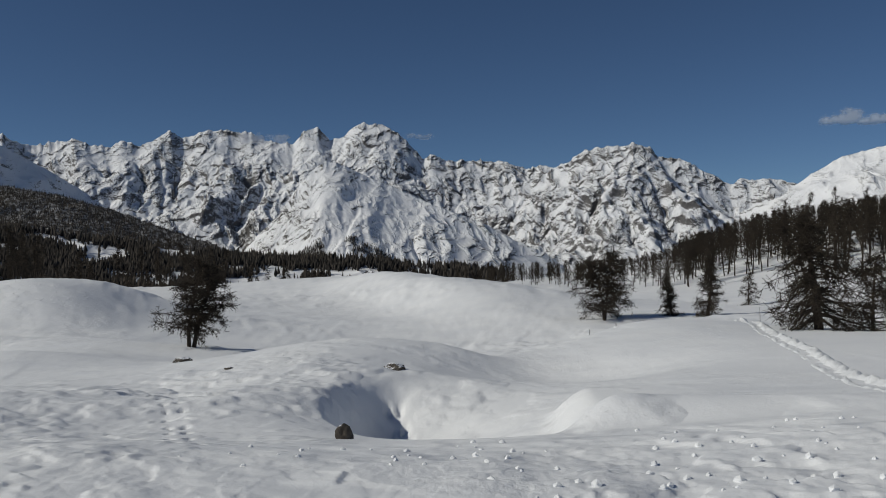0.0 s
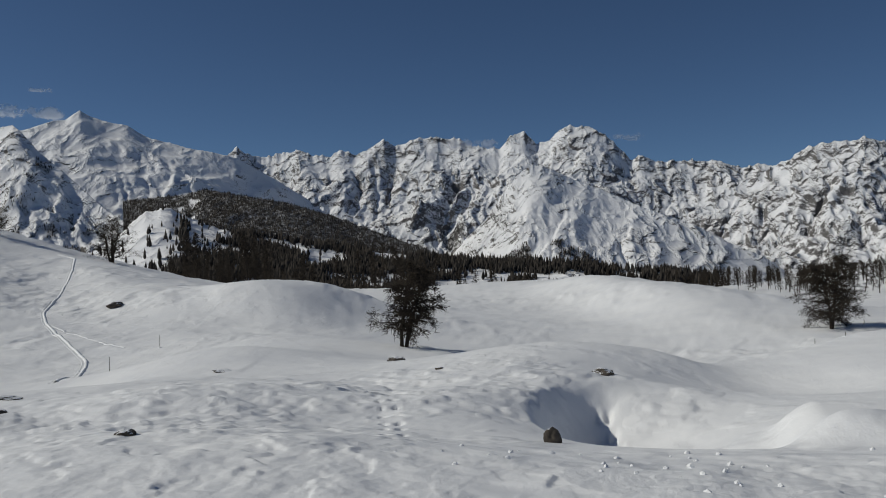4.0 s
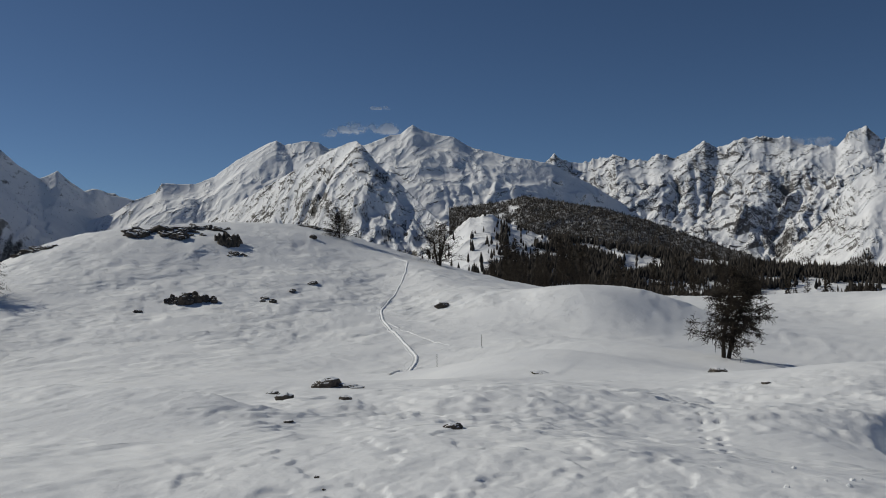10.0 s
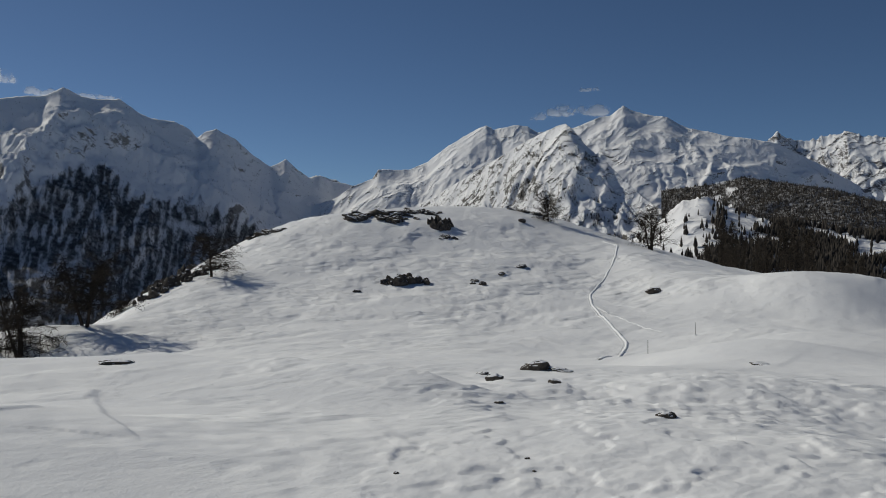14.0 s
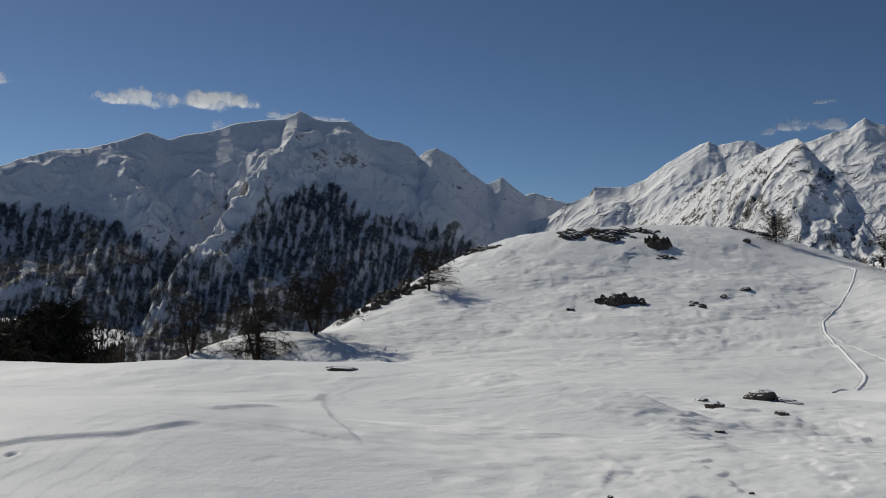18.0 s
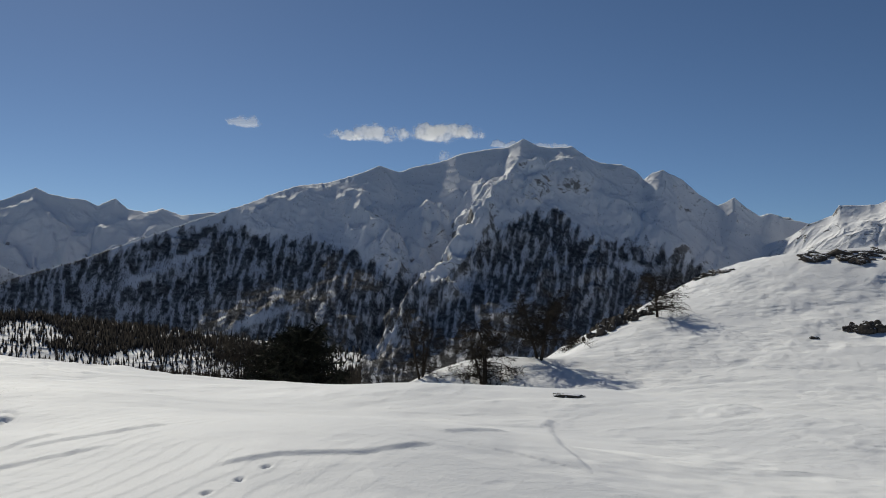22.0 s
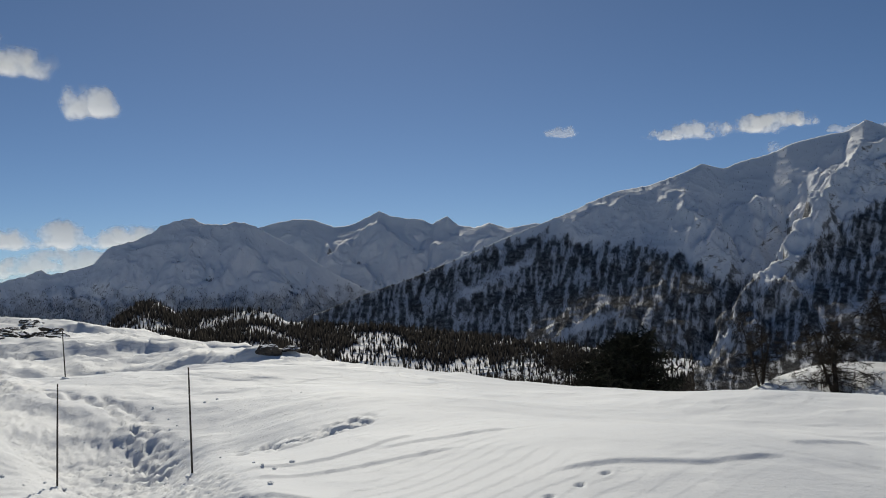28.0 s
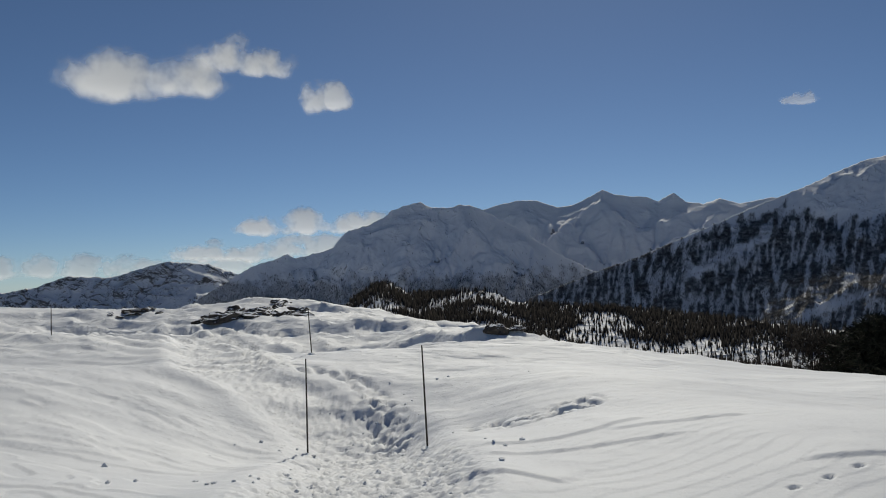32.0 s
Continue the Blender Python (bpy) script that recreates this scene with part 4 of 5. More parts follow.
wood("forest_spur", "sparse dark forest low on the far massif", spur_face, 12000, 10.0, lambda X, Y, Z, S, A, G, E: step(0.0, 0.2, fbm(X / 170, Y / 170, 3, 12) + 0.25 - 0.9 * S), 5, brush=0.6)
wood("forest_main", "dark forest at the foot of the massif", main_face, 12000, 11.0, lambda X, Y, Z, S, A, G, E: step(0.0, 0.2, fbm(X / 170, Y / 170, 3, 13) + 0.32 - 1.2 * S), 6, brush=0.6)
wood("forest_front", "scattered conifers on the white ridge", front_face, 9000, 8.0, lambda X, Y, Z, S, A, G, E: step(0.0, 0.25, fbm(X / 70, Y / 70, 3, 14) + 0.4 - 0.9 * S), 7, brush=0.5)


def glades(A, E, spots):
    """Open patches in a forest: bearing, height, half width, half height, lean."""
    out = np.zeros(A.shape)
    for a, e, wa, we, lean in spots:
        out = np.maximum(out, np.exp(-(((A - a) / wa) ** 2 + ((E - e - lean * (A - a)) / we) ** 2) ** 2))
    return out


OPEN = ((63.6, 2.8, 1.3, 0.35, 0.15), (64.5, 1.3, 1.1, 0.35, 0.2), (88.6, -2.4, 2.2, 0.4, -0.35), (75.6, 0, 1.0, 0.8, -0.6), (77, 1, 0.8, 1.0, -0.9), (79.9, -3.1, 0.5, 0.7, -0.8), (93.5, 1.3, 1.6, 0.35, -0.4), (96.3, -0.1, 1.2, 0.4, -0.3), (81.2, -4.6, 0.6, 0.7, -0.9), (72, -1.4, 1.6, 0.4, -0.3))
TREELINE = ((54, 58, 60, 62, 64, 66, 67.7, 69.6, 71.1, 73.3, 74.6, 75.8, 77, 78, 79.1, 80.6, 82.4, 84.2, 86, 88, 89.4, 90.7, 92.6, 94.8, 97.2, 107), (0.5, 1.0, 1.4, 2.4, 3.2, 2.9, 3.4, 5.2, 4.9, 3.7, 2.6, 1.3, 0.4, 0.0, 0.4, 1.1, 1.8, 2.6, 3.0, 2.8, 3.2, 3.8, 3.5, 2.9, 1.8, 0.5))
wood("forest_dark", "dense dark forest on the lower half of the shaded mountain", dark_face, 260000, 5.0, lambda X, Y, Z, S, A, G, E: step(0.0, 0.3, (np.interp(A, *TREELINE) - E) / 1.2 + 0.35 * fbm(X / 90, Y / 90, 4, 15) + 0.9 * fbm(A * 1.9 + 0.6 * E, E * 0.35, 4, 25)) * (1 - 0.92 * glades(A + 0.5 * fbm(A * 2, E * 2, 3, 27), E + 0.3 * fbm(A * 2, E * 2, 3, 28), OPEN)) * (0.25 + 0.75 * step(-0.22, 0.05, fbm(A * 3.2 + 0.5 * E, E * 0.7, 3, 29) + 0.3 * fbm(X / 40, Y / 40, 3, 30))) + 0.012, 8, wide=0.16, tone=HAZEWOOD, brush=1.0)
wood("forest_larch", "open larch wood on the snowy hill", hill_face, 42000, 4.6, lambda X, Y, Z, S, A, G, E: step(-0.25, 0.2, fbm(X / 50, Y / 50, 3, 18)) + 0.15, 10, wide=0.14, brush=0.5)
wood("forest_blue", "thin forest on the lower blue mountain", blue_face, 30000, 6.0, lambda X, Y, Z, S, A, G, E: step(0.0, 0.5, 0.5 * fbm(A * 1.6, E * 1.2, 4, 19) + 0.35 - 0.45 * (E + 0.3)) + 0.01, 11, tone=HAZEWOOD, brush=0.5)



# ---- trees ----
def part(name, me, material, parent, label=""):
    me.materials.append(material)
    ob = new(name, me)
    ob.parent = parent
    return tagged(ob, label) if label else ob


class Sticks:
    """Gathers tapered round sticks and thin ribbons into one mesh."""

    def __init__(self):
        self.v, self.f = [], []

    def tube(self, pts, radii, sides=5):
        start = len(self.v)
        for i, (p, r) in enumerate(zip(pts, radii)):
            d = (pts[min(i + 1, len(pts) - 1)] - pts[max(i - 1, 0)]).normalized()
            a = d.orthogonal().normalized()
            b = d.cross(a)
            for k in range(sides):
                t = 2 * math.pi * k / sides
                self.v.append(p + (a * math.cos(t) + b * math.sin(t)) * r)
        for i in range(len(pts) - 1):
            for k in range(sides):
                n = (k + 1) % sides
                q = start + i * sides
                self.f.append((q + k, q + n, q + sides + n, q + sides + k))

    def blade(self, p, d, length, width, rng):
        a = d.cross(Vector((rng.gauss(0, 1), rng.gauss(0, 1), rng.gauss(0, 1))))
        a = (a.normalized() if a.length > 1e-6 else Vector((1, 0, 0))) * width * 0.5
        s = len(self.v)
        e = p + d * length
        self.v += [p - a, p + a, e + a * 0.4, e - a * 0.4]
        self.f.append((s, s + 1, s + 2, s + 3))

    def mesh(self, name):
        me = bpy.data.meshes.new(name)
        me.from_pydata([tuple(p) for p in self.v], [], self.f)
        me.update()
        return me


def bent(rng, start, d, length, n, wobble, droop):
    """A wandering line: droop pulls it down first and lets its tip rise."""
    pts, p = [start.copy()], start.copy()
    d = d.normalized()
    for i in range(n):
        d = (d + Vector((rng.gauss(0, wobble), rng.gauss(0, wobble), rng.gauss(0, wobble * 0.6) - droop * (1 - 1.6 * i / n)))).normalized()
        p = p + d * (length / n)
        pts.append(p.copy())
    return pts


def tree(seed, tall, spread, stems=1, limbs=46, subs=9, twigs=5, low=0.15, droop=0.12, thick=0.03, dense=TWIG, lean=0.0, peak=0.8, blade=(0.32, 0.022), full=0.0, light=False):
    """A larch or pine: stems, limbs and fine twigs. full rounds the crown's outline."""
    rng = random.Random(seed)
    root = new("tree")
    wood_, fine = Sticks(), Sticks()
    stem_lines = []
    for s in range(stems):
        a = rng.uniform(0, 6.28)
        out = 0.0 if stems == 1 else rng.uniform(0.10, 0.26)
        d = Vector((math.cos(a) * out + lean, math.sin(a) * out, 1))
        h = tall * (1 if s == 0 else rng.uniform(0.72, 0.95))
        base = Vector((math.cos(a), math.sin(a), 0)) * (0.0 if stems == 1 else thick * tall * 0.5) - Vector((0, 0, 0.3))
        pts = bent(rng, base, d, h + 0.3, 12, 0.05, -0.03)
        r0 = thick * tall * (1 if stems == 1 else 0.75)
        wood_.tube(pts, [r0 * (1.25 if i == 0 else 1) * (1 - i / 12.6) ** 0.85 for i in range(13)], 7)
        stem_lines.append((pts, r0))
    for k in range(limbs):
        pts, r0 = stem_lines[k % stems]
        u = low + (0.97 - low) * ((k + rng.random()) / limbs)
        i = min(int(u * 12), 11)
        p = pts[i].lerp(pts[i + 1], u * 12 - i)
        a = rng.uniform(0, 6.28)
        w = (u - low) / (1 - low)
        out = spread * (((1 - w) ** peak) * (1 - full) + full * math.sqrt(max(0.02, 1 - (2 * w * 0.8 - 0.5) ** 2))) * rng.uniform(0.55, 1.1)
        out = max(out, 0.12 * spread)
        d = Vector((math.cos(a), math.sin(a), rng.uniform(-0.1, 0.35) + 0.5 * w))
        line = bent(rng, p, d, out, 6, 0.13, droop)
        wood_.tube(line[::2] if light else line, [max(0.008, r0 * 0.36 * (1 - w * 0.6) * (1 - j / 6.5)) for j in range(0, 7, 2 if light else 1)], 3 if light else 4)
        for j in range(subs):
            q = rng.uniform(0.15, 1.0) * 6
            b = min(int(q), 5)
            o = line[b].lerp(line[b + 1], q - b)
            along_ = (line[b + 1] - line[b]).normalized()
            side_ = Vector((rng.gauss(0, 1), rng.gauss(0, 1), rng.gauss(-0.15, 0.6)))
            dd = (along_ * 0.5 + side_.normalized() * 0.8).normalized()
            ln = out * rng.uniform(0.12, 0.32) + 0.12
            sub = bent(rng, o, dd, ln, 3, 0.2, droop)
            if light:
                fine.blade(sub[0], (sub[3] - sub[0]).normalized(), ln, 0.03, rng)
            else:
                wood_.tube(sub, [max(0.005, 0.012 * (1 - z / 3.4)) for z in range(4)], 3)
            for g in range(twigs):
                z = rng.uniform(0, 3)
                c = min(int(z), 2)
                t0 = sub[c].lerp(sub[c + 1], z - c)
                dv = (dd * 0.4 + Vector((rng.gauss(0, 1), rng.gauss(0, 1), rng.gauss(-0.2, 0.8))).normalized()).normalized()
                fine.blade(t0, dv, blade[0] * rng.uniform(0.5, 1.3), blade[1] * rng.uniform(0.7, 1.3), rng)
    part("trunk", wood_.mesh("trunk"), BARK, root)
    part("crown", fine.mesh("crown"), dense, root)
    return root


def set_tree(proto, x, y, turn=0.0, size=1.0, sink=0.1):
    return copy_thing(proto, Matrix.Translation((x, y, ground_z(x, y) - sink)) @ Matrix.Rotation(turn, 4, "Z") @ Matrix.Scale(size, 4))


def stand(root, x, y, label, category="larch tree", turn=0.0, group=""):
    root.matrix_basis = Matrix.Translation((x, y, ground_z(x, y) - 0.1)) @ Matrix.Rotation(turn, 4, "Z")
    root.name = "larch" if "larch" in category else "tree"
    return tagged(root, label, category, group)


def thicket(name, label, protos, spots):
    """Many trees behind a rise, joined."""
    co, faces, mats, n = [], [], [], 0
    for i, m in spots:
        for ob in protos[i].children:
            me = ob.data
            v = np.empty(len(me.vertices) * 3)
            me.vertices.foreach_get("co", v)
            v = np.c_[v.reshape(-1, 3), np.ones(len(me.vertices))] @ np.array(m).T
            lv = np.empty(len(me.loops), int)
            me.loops.foreach_get("vertex_index", lv)
            co.append(v[:, :3])
            faces.append(lv.reshape(-1, 4) + n)
            mats.append(np.full(len(lv) // 4, 0 if ob.name.startswith("trunk") else 1))
            n += len(v)
    co, faces, mats = np.concatenate(co), np.concatenate(faces), np.concatenate(mats)
    me = bpy.data.meshes.new(name)
    me.vertices.add(len(co))
    me.vertices.foreach_set("co", co.ravel())
    me.loops.add(faces.size)
    me.loops.foreach_set("vertex_index", faces.ravel())
    me.polygons.add(len(faces))
    me.polygons.foreach_set("loop_start", np.arange(len(faces)) * 4)
    me.polygons.foreach_set("material_index", mats)
    me.materials.append(BARK)
    me.materials.append(TWIG)
    me.update(calc_edges=True)
    return tagged(new(name, me), label, "forest", kind="stuff")


stand(tree(101, 4.6, 1.9, stems=3, limbs=84, subs=11, twigs=9, low=0.3, droop=0.12, thick=0.034, peak=0.55, full=0.4, blade=(0.3, 0.026)), -12.4, 42.5, "gnarled leafless larch with three dark stems above a rock", "larch tree", 0.0)
stand(tree(102, 5.3, 2.7, stems=2, limbs=120, subs=11, twigs=11, low=0.2, droop=0.08, thick=0.026, peak=0.4), 11.6, 63.0, "broad brown leafless larch with a forked trunk", "larch tree", 0.0)
stand(tree(103, 3.1, 1.1, limbs=60, subs=8, twigs=8, low=0.05, droop=0.14, peak=0.8), 17.2, 65.4, "small drooping brown larch in the snow", "larch tree", 0.0)
stand(tree(104, 4.7, 1.4, limbs=80, subs=9, twigs=8, low=0.04, droop=0.16, peak=0.8), 19.2, 63.3, "slender drooping brown larch in the snow", "larch tree", 0.0)
stand(tree(105, 4.3, 2.5, stems=1, limbs=84, subs=11, twigs=8, low=0.16, droop=0.30, thick=0.04, peak=0.7), 12.7, 29.4, "large old larch with long drooping bare limbs", "larch tree", 0.0)
stand(tree(106, 3.1, 1.3, limbs=40, subs=7, twigs=5, low=0.1, peak=0.7), 27.4, 78.0, "small bare larch by the path", "larch tree", 0.0)
stand(tree(107, 2.6, 1.7, limbs=60, subs=9, twigs=6, low=0.02, droop=0.16, peak=0.5), 14.2, 28.7, "low spreading larch with drooping bare limbs", "larch tree", 0.0)
stand(tree(111, 4.8, 3.2, stems=3, limbs=70, subs=10, twigs=7, low=0.15, droop=-0.05, thick=0.035, peak=0.35), -57.9, 84.3, "dark wind-bent bush-like larch on the knoll", "larch tree", 0.0)
stand(tree(112, 3.7, 2.4, stems=4, limbs=60, subs=9, twigs=6, low=0.1, droop=-0.05, thick=0.02, peak=0.35), -67.5, 77.7, "sparse leafless shrub-like larch on the crest", "larch tree", 0.0)
stand(tree(113, 3.3, 3.4, limbs=54, subs=9, twigs=7, low=0.3, droop=0.08, thick=0.04, peak=0.3, lean=-0.1), -66.7, 34.2, "wind-stunted bare larch with flat spreading limbs", "larch tree", 0.0)
stand(tree(114, 4.4, 3.1, stems=4, limbs=76, subs=10, twigs=8, low=0.3, droop=0.03, thick=0.036, peak=0.3, blade=(0.34, 0.026)), -54.8, 19.6, "dark leafless larch with splayed stems", "larch tree", 0.0)
stand(tree(115, 4.2, 3.0, stems=3, limbs=66, subs=10, twigs=8, low=0.16, droop=0.16, thick=0.036, peak=0.4, blade=(0.34, 0.026)), -51.9, 15.0, "twin-stemmed leafless larch with drooping limbs", "larch tree", 0.0)
stand(tree(116, 4.7, 2.1, stems=3, limbs=46, subs=8, twigs=6, low=0.2, droop=0.05, thick=0.028, peak=0.45, blade=(0.34, 0.024)), -56.4, 11.9, "thin bare larch with several stems", "larch tree", 0.0)
stand(tree(121, 4.1, 2.5, stems=1, limbs=170, subs=12, twigs=12, low=0.02, droop=0.03, dense=NEEDLE, peak=0.4, full=0.75, blade=(0.3, 0.05)), -35.9, 2.4, "dense dark evergreen pine rising behind the drift", "pine tree", 0.0)
stand(tree(122, 3.3, 3.6, stems=3, limbs=60, subs=9, twigs=6, low=0.05, droop=0.02, peak=0.4, full=0.4), -38.0, 0.3, "low dark leafless thicket behind the drift", "shrub", 0.0)
stand(tree(123, 3.7, 3.4, stems=3, limbs=50, subs=9, twigs=6, low=0.05, droop=0.02, peak=0.4, full=0.4), -43.6, 5.9, "low brown leafless thicket behind the drift", "shrub", 0.0)
stand(tree(124, 1.2, 1.2, stems=3, limbs=40, subs=6, twigs=6, low=0.05, peak=0.4), -67.5, 27.0, "small bare shrub among the rocks", "shrub", 0.0)

# the larch woods round the snowfield
WOODS = [tree(200 + i, 9.0, (1.25, 1.5, 1.0, 1.4, 1.2)[i], limbs=40, subs=5, twigs=4, light=True, low=(0.22, 0.3, 0.38, 0.16, 0.3)[i], droop=0.12, thick=0.014, peak=0.55, full=0.25, blade=(0.5, 0.042)) for i in range(5)]
rng = random.Random(5)
for i, w in enumerate(WOODS):
    w.name = "larch"
    x, y = at(-20 - 1.4 * i, 150 + 9 * i)
    w.matrix_basis = Matrix.Translation((x, y, ground_z(x, y) - 0.2))
    tagged(w, "tall leafless brown larch of the slope wood", "larch tree", "larch wood on the slope")


def plant(count, turns, reaches, sizes, group, label, keep=lambda a, r: True, joined="", tops=()):
    """Scatters larches over a stretch of ground."""
    n, spots = 0, []
    while n < count:
        a, r = rng.uniform(*turns), rng.uniform(*reaches)
        if not keep(a, r):
            continue
        x, y = at(a, r)
        n += 1
        size = rng.uniform(*sizes)
        if tops:
            size = min(size, (EYE - ground_z(x, y) + r * math.tan(radians(np.interp(-a, *tops) - rng.uniform(0, 0.5)))) / 9.0)
            if size < 0.3:
                continue
        if joined:
            m = Matrix.Translation((x, y, ground_z(x, y) - 0.2)) @ Matrix.Rotation(rng.uniform(0, 6.28), 4, "Z") @ Matrix.Scale(size, 4)
            spots.append((rng.randrange(5), m))
            continue
        o = set_tree(WOODS[rng.randrange(5)], x, y, rng.uniform(0, 6.28), size, 0.2)
        tagged(o, label, group=group)
    if joined:
        thicket(joined, label, WOODS, spots)


TOPS = ((-15, 3, 8, 12.3, 14.5, 16.2, 17.9, 19.6, 21.9, 24.4, 33), (-0.8, -0.9, -0.8, -0.6, -0.1, 0.9, 1.4, 1.9, 2.4, 2.7, 3.6))
plant(215, (-33, -13), (112, 205), (0.8, 1.35), "larch wood on the slope", "tall leafless brown larch of the slope wood", lambda a, r: r > 100 + 2.6 * (a + 33), tops=TOPS)
plant(230, (-33, -12), (135, 215), (0.7, 1.2), "larch wood on the slope", "tall leafless brown larches of the slope wood", lambda a, r: r > 112 + 2.6 * (a + 33), tops=TOPS, joined="larch_thicket")
plant(150, (-17, -5), (128, 190), (0.8, 1.15), "larch wood on the slope", "tall leafless brown larch of the slope wood", lambda a, r: r > 125 + 3.0 * (a + 17), tops=TOPS, joined="larch_thicket")
plant(170, (-18, -3), (180, 260), (0.8, 1.2), "larch wood behind the rise", "leafless brown larches behind the snowy rise", joined="larch_thicket", tops=TOPS)
plant(70, (-3, 12), (190, 300), (0.7, 1.1), "larch wood behind the rise", "leafless brown larches behind the snowy rise", joined="larch_thicket", tops=TOPS)
plant(110, (8, 31), (165, 300), (0.9, 1.3), "larch wood in the hollow", "leafless brown larches of the hollow wood", lambda a, r: r > 145 + 2.0 * (31 - a), joined="larch_thicket")
plant(34, (14, 30), (150, 185), (0.8, 1.1), "larch wood in the hollow", "leafless brown larch of the hollow wood")
plant(26, (24.5, 30.5), (128, 160), (0.75, 1.0), "larch wood in the hollow", "leafless brown larch of the hollow wood")


# ---- rocks ----
def stone_mesh(seed, sx, sy, sz, cuts=3, facet=0.75):
    bm = bmesh.new()
    bmesh.ops.create_icosphere(bm, subdivisions=cuts, radius=1)
    off = Vector((seed * 3.7, seed * 1.3, seed * 7.1))
    for v in bm.verts:
        n = v.co.copy()
        flat = noise.voronoi(n * 1.1 + off)[0][0]
        v.co = n * (1.0 - 0.5 * facet + facet * flat + 0.16 * noise.noise(n * 2.2 + off) + 0.07 * noise.noise(n * 6 + off))
        v.co.z = max(v.co.z, -0.5)
        v.co = Vector((v.co.x * sx, v.co.y * sy, v.co.z * sz))
    me = bpy.data.meshes.new("stone")
    bm.to_mesh(me)
    bm.free()
    return me


def rock(x, y, wide, high, seed, label, deep=None, turn=0.0):
    """One boulder sunk into the snow."""
    me = stone_mesh(seed, wide / 1.9, (deep or wide * 0.8) / 2, high / 1.9, 4 if wide > 0.4 else 3, 0.4)
    me.materials.append(STONE)
    ob = new("rock", me)
    ob.location, ob.rotation_euler = (x, y, ground_z(x, y) + 0.05 * high), (0.1 * math.sin(seed), 0.12 * math.cos(seed * 2), turn)
    return tagged(ob, label, "rock")


def outcrop(x, y, wide, deep, high, count, seed, label, turn):
    """A low ledge of rock showing through the snow: many stones side by side."""
    rng = random.Random(seed)
    root = new("rock_outcrop")
    z0 = ground_z(x, y)
    root.location = (x, y, z0)
    for i in range(int(count * 2.6)):
        u, v = rng.uniform(-0.5, 0.5) * wide, rng.gauss(0, 0.42) * deep
        px, py = x + u * math.cos(turn) - v * math.sin(turn), y + u * math.sin(turn) + v * math.cos(turn)
        s = rng.uniform(0.3, 1.1) * (1 - 0.9 * abs(u / wide))
        me = stone_mesh(seed + i * 1.7, wide * 0.15 * s * (1.5 if count < 6 else 1) * rng.uniform(0.6, 1.2), deep * 0.27 * s, high * s * 0.4, 3, 1.1)
        me.materials.append(STONE)
        ob = new("stone", me)
        ob.parent = root
        ob.location = (px - x, py - y, ground_z(px, py) - z0 + 0.06 * high)
        ob.rotation_euler = (rng.uniform(-0.3, 0.3), rng.uniform(-0.3, 0.3), turn + rng.uniform(-0.6, 0.6))
    return tagged(root, label, "rock outcrop")


rock(-8.66, 28.74, 0.55, 0.27, 1, "dark rock beside the gnarled larch", turn=0.29)
rock(-1.32, 11.38, 0.22, 0.34, 8, "upright dark boulder in the lee hollow", turn=0.26)
rock(-1.22, 21.37, 0.50, 0.26, 3, "dark rock in the crest of the drift", turn=-0.14)
rock(-5.48, 22.08, 0.21, 0.10, 4, "small dark rock in the snow", turn=0.36)
rock(-13.96, 15.57, 0.71, 0.38, 5, "large brown boulder on the rocky drift", turn=0.78)
rock(-13.43, 15.82, 0.54, 0.14, 6, "flat dark slab beside the boulder", turn=0.53)
rock(-11.57, 11.74, 0.34, 0.16, 7, "cracked grey-brown rock in the snow", turn=0.97)
rock(-13.67, 13.52, 0.25, 0.09, 8, "small dark stone in the snow", turn=0.71)
rock(-10.06, 11.73, 0.22, 0.13, 9, "dark stone below the boulder", turn=0.62)
rock(-5.12, 7.70, 0.19, 0.11, 10, "brown pointed rock in the snow", turn=0.78)
rock(-8.11, 8.32, 0.12, 0.05, 11, "half-buried dark stone in snow", turn=0.60)
rock(-14.85, 5.89, 0.58, 0.12, 12, "long low dark rock at the edge of the drift", turn=1.23)
rock(-55.82, 41.17, 0.63, 0.36, 13, "small dark rock on the knoll", turn=1.06)
rock(-53.38, 55.18, 0.50, 0.35, 14, "small dark stone on the slope", turn=0.57)
rock(-54.36, 58.89, 0.73, 0.36, 15, "small dark stone on the slope", turn=0.89)
rock(-51.47, 50.92, 0.57, 0.49, 16, "small dark stone on the slope", turn=0.80)
rock(-53.20, 51.61, 0.68, 0.33, 17, "low dark stone on the slope", turn=0.64)
rock(-39.36, 57.77, 1.18, 0.63, 18, "dark rock in the shaded drift", turn=0.80)
rock(-12.79, 24.21, 0.64, 0.12, 19, "flat dark rock by the trail", turn=0.38)
rock(-66.76, 72.26, 0.77, 0.66, 20, "round dark rock on the knoll", turn=0.69)
rock(-74.98, 37.84, 0.99, 0.38, 21, "dark stone on the knoll", turn=1.28)
rock(-25.10, -8.79, 0.69, 0.40, 22, "dark rock under a snow cap", turn=1.72)
rock(-25.45, -8.23, 0.52, 0.20, 23, "dark rock under a snow cap", turn=1.95)
rock(-54.24, 58.58, 0.73, 0.30, 24, "small dark stone on the slope", turn=0.84)
rock(-53.23, 54.91, 0.50, 0.23, 25, "small dark stone on the slope", turn=0.57)
rock(-52.45, 50.73, 0.48, 0.33, 26, "small dark stone on the slope", turn=0.96)
rock(-4.75, 5.19, 0.04, 0.03, 27, "little dark stone in the snow", turn=0.72)
rock(-4.45, 4.94, 0.03, 0.02, 28, "little dark stone in the snow", turn=0.60)
rock(-5.17, 4.19, 0.04, 0.03, 29, "little dark stone in the snow", turn=1.09)
